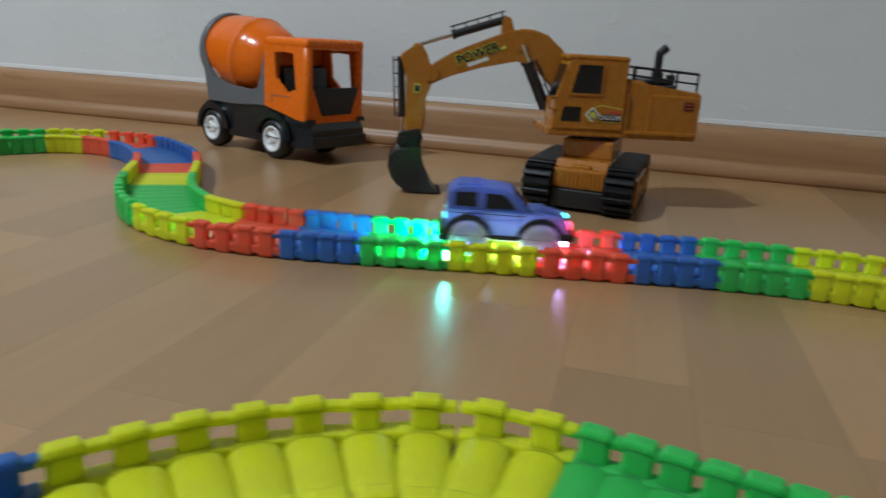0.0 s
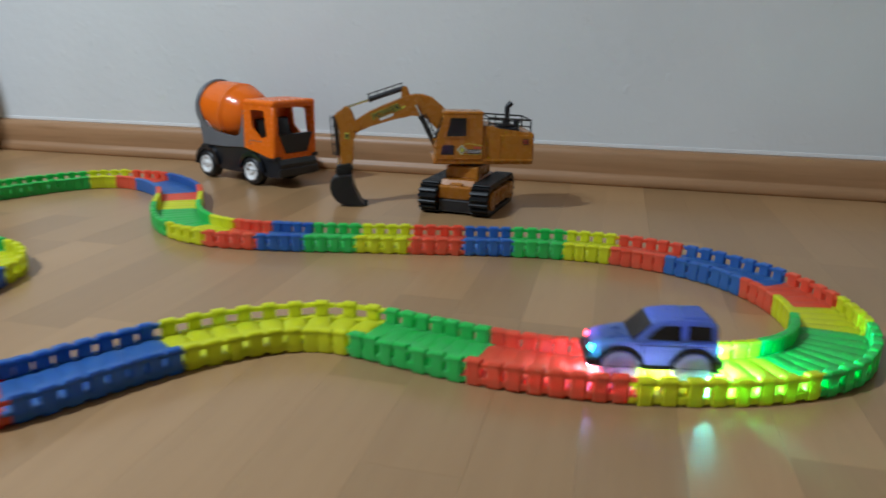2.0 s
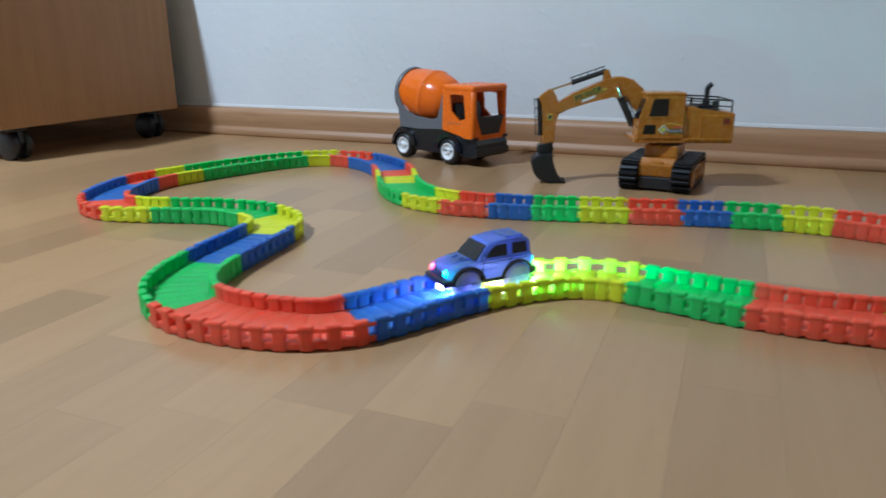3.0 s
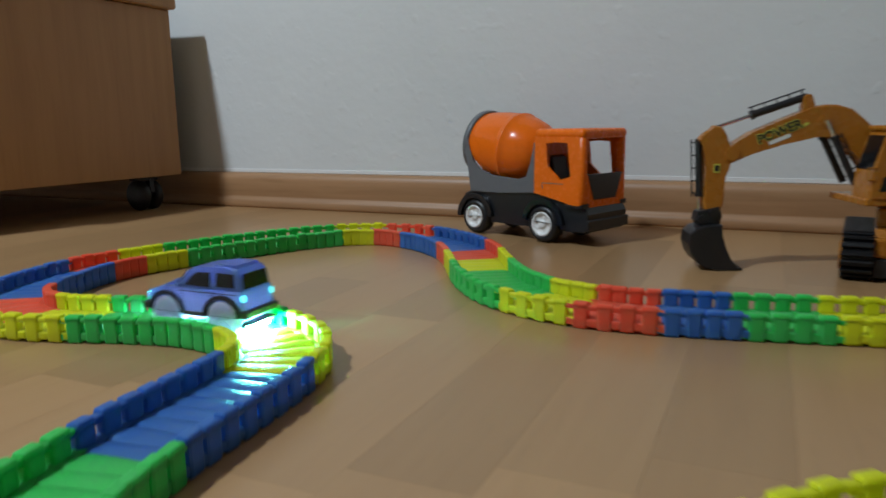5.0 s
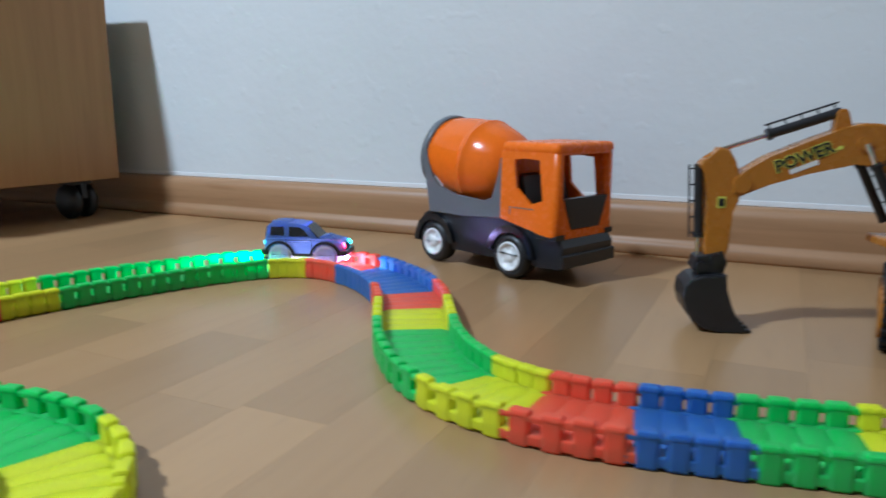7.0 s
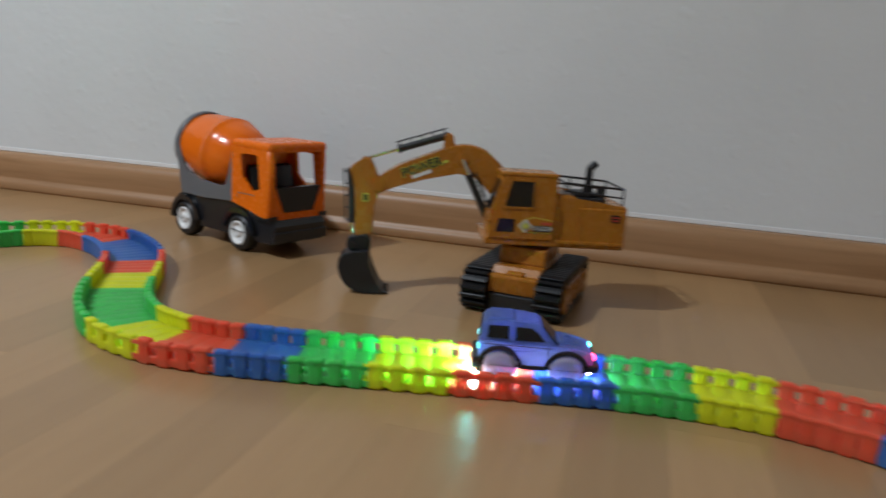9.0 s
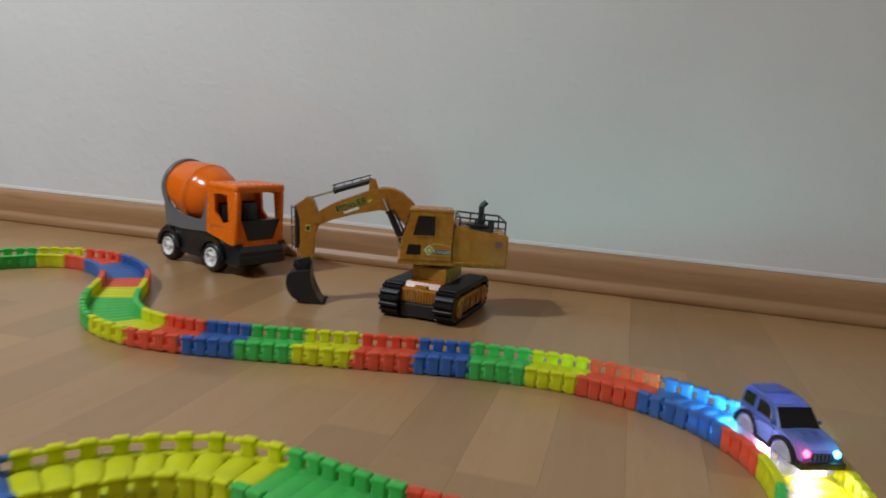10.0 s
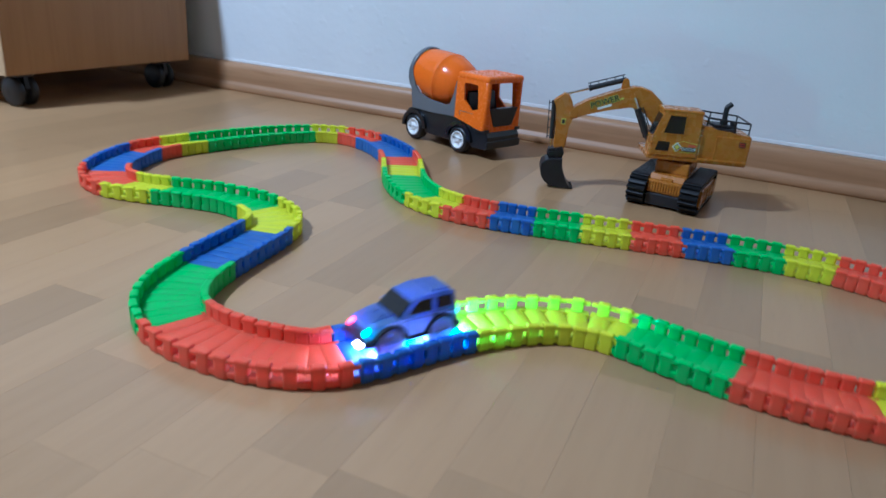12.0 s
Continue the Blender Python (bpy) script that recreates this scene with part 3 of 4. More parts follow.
    bm = bmesh.new()
    lathe(bm, [(0.033, -0.006), (0.0375, -0.0065), (0.0405, -0.005), (0.0410, 0.001), (0.0395, 0.003), (0.033, 0.001), (0.033, -0.006)], 48, tilt)
    part("drum_hoop", bm, M_GREY, mixer)
    bm = bmesh.new()
    lathe(bm, [(0.012, -0.004), (0.034, -0.003), (0.0385, 0.003), (0.0405, 0.014), (0.0424, 0.030), (0.0436, 0.048), (0.0440, 0.0550), (0.0446, 0.0556), (0.0446, 0.0570), (0.0437, 0.0577), (0.0412, 0.069), (0.0362, 0.084), (0.029, 0.096), (0.013, 0.1035)], 64, tilt)
    drum = part("drum", bm, M_DRUM, mixer)
    for s in (-1, 1):
        bm = bmesh.new()
        box(bm, -0.001, 0.001, -0.002, 0.002, -0.010, 0.010, m=pose(-0.0615, s * 0.0345, 0.0865, 0, -32, 0), bevel=0.0004)
        part("chute_rail", bm, M_WHITE, mixer, "small white rail below the drum")
    # wheels
    for x in (rear, front):
        for s in (-1, 1):
            wheel = new("wheel")
            wheel.parent = mixer
            wheel.matrix_basis = pose(x, s * 0.0335, r, 90 * s, 0, 0)
            bm = bmesh.new()
            lathe(bm, [(0.0136, -0.0095), (0.0172, -0.0095), (0.0200, -0.0078), (0.0212, -0.003), (0.0212, 0.003), (0.0204, 0.0065), (0.0180, 0.009), (0.0146, 0.0093), (0.0139, 0.006), (0.0136, 0.006)], 44, pose(0, 0, 0, 180, 0, 0))
            part("tyre", bm, M_TYRE, wheel, "glossy black tyre")
            bm = bmesh.new()
            lathe(bm, [(0.004, -0.0066), (0.0098, -0.0066), (0.0112, -0.0084), (0.0124, -0.0096), (0.0138, -0.0094), (0.0143, -0.006), (0.0143, 0.004), (0.004, 0.004)], 40)
            lathe(bm, [(0.0020, -0.0086), (0.0052, -0.0080), (0.0062, -0.0046), (0.002, -0.0046)], 24)
            for k in range(5):
                box(bm, 0.0045, 0.0106, -0.0021, 0.0021, -0.0072, -0.0052, m=pose(0, 0, 0, 0, 0, 72 * k), bevel=0.0006, seg=1)
            part("rim", bm, M_WHITE, wheel, "white five-spoke rim")


# ---- toy excavator ----
def cylinder(parent, a, b, split, y, thick=0.0034, rail=True, side=1):
    """A hydraulic ram: black barrel with a guard rail, chrome rod."""
    a, b = Vector((a[0], y, a[1])), Vector((b[0], y, b[1]))
    c = a.lerp(b, split)
    bm = bmesh.new()
    tube(bm, a, c, thick)
    tube(bm, c - (c - a).normalized() * 0.003, c, thick * 1.25)
    barrel = part("ram_barrel", bm, M_BLACK, parent, "black ram barrel")
    bm = bmesh.new()
    tube(bm, c, b, thick * 0.5, n=12)
    part("ram_rod", bm, M_CHROME, parent, "chrome ram rod")
    if rail:
        d = (c - a).normalized()
        n = Vector((-d.z, 0, d.x)) * side * thick * 2.0
        bm = bmesh.new()
        tube(bm, a + n, c + n, 0.0007, n=8)
        for k in range(5):
            p = a.lerp(c, 0.06 + 0.22 * k)
            tube(bm, p, p + n, 0.0006, n=6)
        part("guard_rail", bm, M_BLACK, barrel)


def make_excavator():
    ex = new("toy_excavator")
    ex.matrix_world = pose(0.1565, 0.6745, 0, 0, 0, 184)
    tagged(ex, "mustard-yellow plastic toy excavator with black tracks and bucket", "toy excavator")
    under = new("undercarriage")
    under.parent = ex
    under.matrix_basis = pose(0, 0, 0, 0, 0, 65.5)
    # crawler belts with their grouser pads
    pads = []
    for s in (-1, 1):
        y0, y1 = s * 0.0225, s * 0.0455
        path = arc(0.0485, 0.0205, 0.0170, 80, -90, 12) + arc(-0.0485, 0.0205, 0.0170, -90, -260, 12)
        bm = bmesh.new()
        pin = [(0.0485 + (x - 0.0485) * 0.8 if x > 0 else -0.0485 + (x + 0.0485) * 0.8, 0.0205 + (z - 0.0205) * 0.8) for x, z in path]
        ring_panel(bm, path, pin, min(y0, y1), max(y0, y1))
        # grouser pads
        loop = path + [path[0]]
        dist = np.r_[0, np.cumsum([math.dist(loop[i], loop[i + 1]) for i in range(len(path))])]
        count = 44
        for k in range(count):
            q = dist[-1] * k / count
            i = int(np.searchsorted(dist, q, "right")) - 1
            i = min(i, len(path) - 1)
            u = (q - dist[i]) / max(dist[i + 1] - dist[i], 1e-9)
            p = [loop[i][j] * (1 - u) + loop[i + 1][j] * u for j in (0, 1)]
            a = math.degrees(math.atan2(loop[i + 1][1] - loop[i][1], loop[i + 1][0] - loop[i][0]))
            pads.append(pose(p[0], s * 0.034, p[1], 0, -a, 0))
        part("crawler_belt", bm, M_BELT, under, "black ribbed crawler belt")
        bm = bmesh.new()
        box(bm, -0.046, 0.046, min(s * 0.0245, s * 0.0462), max(s * 0.0245, s * 0.0462), 0.010, 0.030, bevel=0.002)
        for x in (-0.044, -0.022, 0.0, 0.022, 0.044):
            tube(bm, (x, s * 0.040, 0.0185), (x, s * 0.0475, 0.0185), 0.0080 if abs(x) < 0.04 else 0.0118, n=24)
        part("belt_frame", bm, M_MUSTARD, under)
    bm = bmesh.new()
    box(bm, -0.0021, 0.0021, -0.0119, 0.0119, -0.0014, 0.0036, bevel=0.0007, seg=1)
    first = part("track_pad", bm, M_BELT, under)
    first.matrix_basis = pads[0]
    for m in pads[1:]:
        pad = new("track_pad", first.data)
        pad.parent = under
        pad.matrix_basis = m
    bm = bmesh.new()
    box(bm, -0.052, 0.0575, -0.0222, 0.0222, 0.0035, 0.0195, bevel=0.0015)
    part("belly_plate", bm, M_BLACK, under)
    bm = bmesh.new()
    box(bm, -0.052, 0.0555, -0.0225, 0.0225, 0.0197, 0.0365, bevel=0.0015)
    prism(bm, [(-0.046, 0.036), (0.049, 0.036), (0.044, 0.0425), (-0.04, 0.0425)], -0.0225, 0.0225, bevel=0.0012)
    box(bm, 0.045, 0.053, -0.008, 0.008, 0.036, 0.0395, bevel=0.001)
    for k in range(12):
        y = -0.0195 + 0.00355 * k
        box(bm, 0.055, 0.0567, y - 0.0011, y + 0.0011, 0.0225, 0.0345, bevel=0.0004, seg=1)
    part("track_frame", bm, M_MUSTARD, under)
    bm = bmesh.new()
    box(bm, -0.026, 0.030, -0.022, 0.022, 0.0420, 0.0585, bevel=0.0022)
    part("pedestal", bm, M_MUSTARD, under)
    bm = bmesh.new()
    tube(bm, (0, 0, 0.0575), (0, 0, 0.0625), 0.022, n=36)
    part("slewing_ring", bm, M_BLACK, ex)
    # upper works
    bm = bmesh.new()
    box(bm, -0.077, 0.050, -0.0355, 0.0355, 0.0622, 0.0682, bevel=0.0012)
    part("platform", bm, M_MUSTARD, ex)
    bm = bmesh.new()
    prism(bm, [(-0.0785, 0.066), (-0.0785, 0.100), (-0.076, 0.1025), (-0.038, 0.1045), (-0.026, 0.110), (-0.015, 0.111), (-0.012, 0.106), (-0.012, 0.066)], -0.0345, 0.0345, bevel=0.0025)
    box(bm, -0.0772, -0.034, -0.0362, 0.0362, 0.0675, 0.0995, bevel=0.0012)
    house = part("engine_housing", bm, M_MUSTARD, ex)
    for y in (0.0364,):
        bm = bmesh.new()
        box(bm, -0.071, -0.063, y - 0.0004, y + 0.0004, 0.088, 0.0945)
        part("vent_decal", bm, M_DECAL_K, house, "small dark vent label")
        for z in (0.0897, 0.0925):
            bm = bmesh.new()
            box(bm, -0.0702, -0.0638, y + 0.0004, y + 0.0007, z - 0.0006, z + 0.0006)
            part("vent_bar", bm, M_DECAL_R, house)
    # cab
    bm = bmesh.new()
    prism(bm, [(-0.0125, 0.067), (-0.0125, 0.1235), (-0.0105, 0.1255), (0.032, 0.1262), (0.0365, 0.1240), (0.0400, 0.114), (0.0470, 0.090), (0.0480, 0.067)], 0.003, 0.0362, bevel=0.0016)
    cab = part("cab", bm, M_MUSTARD, ex)
    bm = bmesh.new()
    box(bm, -0.0130, 0.0392, 0.0022, 0.0368, 0.1238, 0.1285, bevel=0.0020)
    part("cab_roof", bm, M_MUSTARD, cab)
    for name, o in (("side_window", [(0.0085, 0.0978), (0.0090, 0.1205), (0.0290, 0.1205), (0.0340, 0.0975)]), ("lower_window", [(0.0240, 0.0745), (0.0240, 0.0865), (0.0385, 0.0865), (0.0410, 0.0745)])):
        for y in (0.0358, 0.0028):
            bm = bmesh.new()
            prism(bm, o, y, y + 0.0007)
            part(name, bm, M_WINDOW, cab, "black cab window")
    bm = bmesh.new()
    prism(bm, [(0.0380, 0.1200), (0.0388, 0.1202), (0.0471, 0.0925), (0.0463, 0.0923)], 0.0065, 0.0330)
    part("windscreen", bm, M_WINDOW, cab, "black sloped windscreen")
    bm = bmesh.new()
    for z in (0.094, 0.084):
        tube(bm, (0.0450, 0.0365, z), (0.0510, 0.0365, z), 0.0007, n=8)
    tube(bm, (0.0510, 0.0365, 0.084), (0.0510, 0.0365, 0.094), 0.0007, n=8)
    part("grab_rail", bm, M_MUSTARD, cab)
    for y in (0.0362,):
        bm = bmesh.new()
        o = [(0.0068, 0.0960), (0.0072, 0.1222), (0.0305, 0.1222), (0.0362, 0.0957)]
        i = [(0.0085, 0.0978), (0.0090, 0.1205), (0.0290, 0.1205), (0.0340, 0.0975)]
        ring_panel(bm, o, i, y - 0.0002, y + 0.0009)
        part("window_frame", bm, M_MUSTARD, cab)
        bm = bmesh.new()
        box(bm, -0.0118, -0.0108, y - 0.0002, y + 0.0006, 0.0690, 0.1220)
        box(bm, -0.0118, 0.0440, y - 0.0002, y + 0.0006, 0.0690, 0.0698)
        part("door_edge", bm, M_MUSTARD, cab)
    bm = bmesh.new()
    box(bm, -0.0770, -0.0140, 0.0346, 0.0372, 0.0655, 0.0690, bevel=0.0008)
    for x in (-0.0345, -0.0150):
        box(bm, x - 0.0006, x + 0.0006, 0.0340, 0.0368, 0.0690, 0.0990)
    part("housing_rib", bm, M_MUSTARD, house)
    # decal on the cab's side: diamond and lettering
    bm = bmesh.new()
    prism(bm, [(-0.011, 0.0748), (-0.011, 0.0865), (0.007, 0.0890), (0.016, 0.0860), (0.0205, 0.0805), (0.016, 0.0748)], 0.0363, 0.0366)
    badge = part("cab_badge", bm, M_DECAL_Y, cab, "badge with a yellow-green outline")
    bm = bmesh.new()
    prism(bm, [(-0.0104, 0.0754), (-0.0104, 0.0860), (0.007, 0.0884), (0.0157, 0.0856), (0.0198, 0.0805), (0.0157, 0.0754)], 0.03645, 0.03675)
    part("badge_field", bm, M_MUSTARD, badge)
    for rr, mat, y in ((0.0062, M_DECAL_W, 0.0368), (0.0046, M_DECAL_K, 0.0371), (0.0034, M_DECAL_Y, 0.0374)):
        bm = bmesh.new()
        prism(bm, [(0.0140 - rr, 0.0808), (0.0140, 0.0808 + rr), (0.0140 + rr, 0.0808), (0.0140, 0.0808 - rr)], y, y + 0.0002)
        part("diamond", bm, mat, badge)
    bm = bmesh.new()
    box(bm, -0.0100, 0.0078, 0.0368, 0.0370, 0.0760, 0.0814)
    part("word_plate", bm, M_DECAL_K, badge)
    bm = bmesh.new()
    box(bm, -0.0098, 0.000, 0.0368, 0.0370, 0.0824, 0.0846)
    part("red_bar", bm, M_DECAL_R, badge)
    lettering("lettering", "DIGGER", 0.0052, side_facing(-0.0012, 0.0372, 0.0787), M_DECAL_W, badge, "white word DIGGER")
    # railing, engine top and exhaust
    bm = bmesh.new()
    box(bm, -0.062, -0.026, -0.022, 0.020, 0.1005, 0.1065, bevel=0.002)
    box(bm, -0.056, -0.034, -0.014, 0.014, 0.106, 0.1105, bevel=0.002)
    part("engine_cover", bm, M_BLACK, house, "black engine cover")
    bm = bmesh.new()
    tube(bm, (-0.047, 0.006, 0.108), (-0.047, 0.006, 0.117), 0.005)
    tube(bm, (-0.047, 0.006, 0.117), (-0.047, 0.006, 0.133), 0.0034)
    tube(bm, (-0.0465, 0.006, 0.132), (-0.0525, 0.006, 0.1380), 0.0036)
    tube(bm, (-0.060, 0.004, 0.105), (-0.060, 0.004, 0.115), 0.004)
    part("exhaust", bm, M_BLACK, house, "black bent exhaust pipe")
    bm = bmesh.new()
    for y in (-0.030, 0.030):
        tube(bm, (-0.074, y, 0.1175), (-0.020, y, 0.1205), 0.0011, n=8)
        tube(bm, (-0.074, y, 0.1095), (-0.020, y, 0.1135), 0.0008, n=8)
        for x, z in ((-0.074, 0.099), (-0.056, 0.1), (-0.038, 0.102), (-0.020, 0.109)):
            tube(bm, (x, y, z), (x, y, 0.1175 + (x + 0.074) * 0.0555), 0.0010, n=8)
    tube(bm, (-0.074, -0.030, 0.1175), (-0.074, 0.030, 0.1175), 0.0011, n=8)
    tube(bm, (-0.020, -0.030, 0.1205), (-0.020, 0.030, 0.1205), 0.0011, n=8)
    part("deck_railing", bm, M_BLACK, house, "thin black deck railing")
    # boom, stick and bucket
    boom_y0, boom_y1 = -0.0215, -0.0035
    bm = bmesh.new()
    low = [(0.024, 0.072), (0.032, 0.090), (0.0403, 0.1015), (0.0566, 0.1150), (0.0650, 0.1200), (0.0757, 0.1208), (0.1041, 0.1125), (0.1299, 0.1045), (0.1470, 0.0965)]
    top = [(0.1525, 0.0985), (0.1530, 0.1075), (0.1461, 0.1138), (0.1311, 0.1235), (0.1057, 0.1345), (0.0829, 0.1437), (0.0720, 0.1465), (0.0610, 0.1462), (0.0487, 0.1422), (0.0342, 0.1300), (0.022, 0.112), (0.012, 0.090), (0.012, 0.072)]
    prism(bm, low + top, boom_y0, boom_y1, bevel=0.0018)
    for x, z, rr in ((0.1475, 0.1050, 0.0060), (0.0714, 0.1330, 0.0048)):
        tube(bm, (x, boom_y0 - 0.0012, z), (x, boom_y1 + 0.0012, z), rr, n=24)
    prism(bm, [(0.0780, 0.1440), (0.0808, 0.1535), (0.0828, 0.1558), (0.0868, 0.1556), (0.0890, 0.1530), (0.0895, 0.1400)], -0.0165, -0.0085, bevel=0.0008)
    boom = part("boom", bm, M_MUSTARD, ex)
    lettering("lettering_edge", "POWER", 0.0112, side_facing(0.1090, boom_y1 + 0.0002, 0.1235, 22), M_DECAL_Y, boom, "yellow-green edge of the word POWER", swell=0.00085)
    lettering("lettering", "POWER", 0.0112, side_facing(0.1090, boom_y1 + 0.0005, 0.1235, 22), M_DECAL_K, boom, "black word POWER", swell=0.0003)
    bm = bmesh.new()
    box(bm, -0.0095, 0.0095, 0.0, 0.0003, -0.0016, 0.0016, m=Matrix.Translation((0.1085, boom_y1, 0.1170)) @ pose(0, 0, 0, 0, 22, 0))
    part("small_print", bm, M_DECAL_W, boom, "white strip of small print")
    bm = bmesh.new()
    prism(bm, [(0.0895, 0.1285), (0.0855, 0.1290), (0.0840, 0.1315), (0.0880, 0.1312)], boom_y1, boom_y1 + 0.0003)
    part("boom_mark", bm, M_DECAL_Y, boom, "yellow-green mark after the word")
    bm = bmesh.new()
    prism(bm, [(0.1463, 0.0975), (0.1485, 0.1110), (0.1520, 0.1205), (0.1565, 0.1285), (0.1632, 0.1298), (0.1670, 0.1232), (0.1738, 0.1212), (0.1760, 0.1170), (0.1715, 0.1125), (0.1685, 0.1000), (0.1692, 0.0580), (0.1675, 0.0520), (0.1550, 0.0520), (0.1523, 0.0589), (0.1515, 0.0850), (0.1500, 0.0935)], -0.0195, -0.0055, bevel=0.0016)
    stick = part("stick", bm, M_MUSTARD, ex)
    bm = bmesh.new()
    box(bm, 0.1570, 0.1628, -0.0055, -0.0051, 0.0880, 0.0960)
    part("stick_badge", bm, M_DECAL_Y, stick, "small yellow-green badge")
    bm = bmesh.new()
    box(bm, 0.1580, 0.1618, -0.0051, -0.0048, 0.0893, 0.0947)
    part("badge_mark", bm, M_DECAL_K, stick)
    cylinder(ex, (0.0851, 0.1537), (0.1600, 0.1285), 0.62, -0.0125, 0.0034, side=1)
    cylinder(ex, (0.0439, 0.0781), (0.0714, 0.1330), 0.75, -0.001, 0.0032, side=1)
    cylinder(ex, (0.0439, 0.0781), (0.0714, 0.1330), 0.75, -0.0245, 0.0032, side=1)
    cylinder(ex, (0.1752, 0.1180), (0.1710, 0.0460), 0.72, -0.0125, 0.0032, side=1)
    bm = bmesh.new()
    prism(bm, [(0.1745, 0.0530), (0.1565, 0.0575), (0.1530, 0.0490), (0.1560, 0.0385), (0.1700, 0.0365), (0.1765, 0.0450)], -0.0215, -0.0035, bevel=0.001)
    tube(bm, (0.1612, -0.024, 0.0520), (0.1612, -0.001, 0.0520), 0.0042)
    tube(bm, (0.1712, -0.024, 0.0465), (0.1712, -0.001, 0.0465), 0.0036)
    part("bucket_link", bm, M_BLACK, ex, "black bucket linkage")
    bm = bmesh.new()
    shell = [(0.1535, 0.0420), (0.1700, 0.0410), (0.1790, 0.0385), (0.1845, 0.0335), (0.1856, 0.0244), (0.1825, 0.0150), (0.1770, 0.0080), (0.1680, 0.0025), (0.1580, 0.0008), (0.1375, 0.0004), (0.1365, 0.0030), (0.1445, 0.0095), (0.1500, 0.0200), (0.1528, 0.0320)]
    prism(bm, shell, -0.0315, 0.0065, bevel=0.0014)
    for k in range(4):
        y = -0.0295 + 0.0106 * k
        box(bm, 0.1318, 0.1400, y - 0.002, y + 0.0021, 0.0003, 0.0028, bevel=0.0006, seg=1)
    slim = Matrix.Translation((0.163, -0.0125, 0)) @ Matrix.Diagonal((0.90, 0.88, 1, 1)) @ Matrix.Translation((-0.163, 0.0125, 0))
    bmesh.ops.transform(bm, matrix=slim, verts=bm.verts)
    bucket = part("bucket", bm, M_BLACK, ex, "black toothed bucket")
    bm = bmesh.new()
    prism(bm, [(0.1712 + 0.0062 * math.cos(a * math.pi / 12), 0.0215 + 0.0112 * math.sin(a * math.pi / 12)) for a in range(24)], 0.0038, 0.0042)
    part("bucket_badge", bm, M_MIRROR, bucket, "dark mirror-like oval badge")


# ---- toy car ----
CAR_SCALE = 0.86


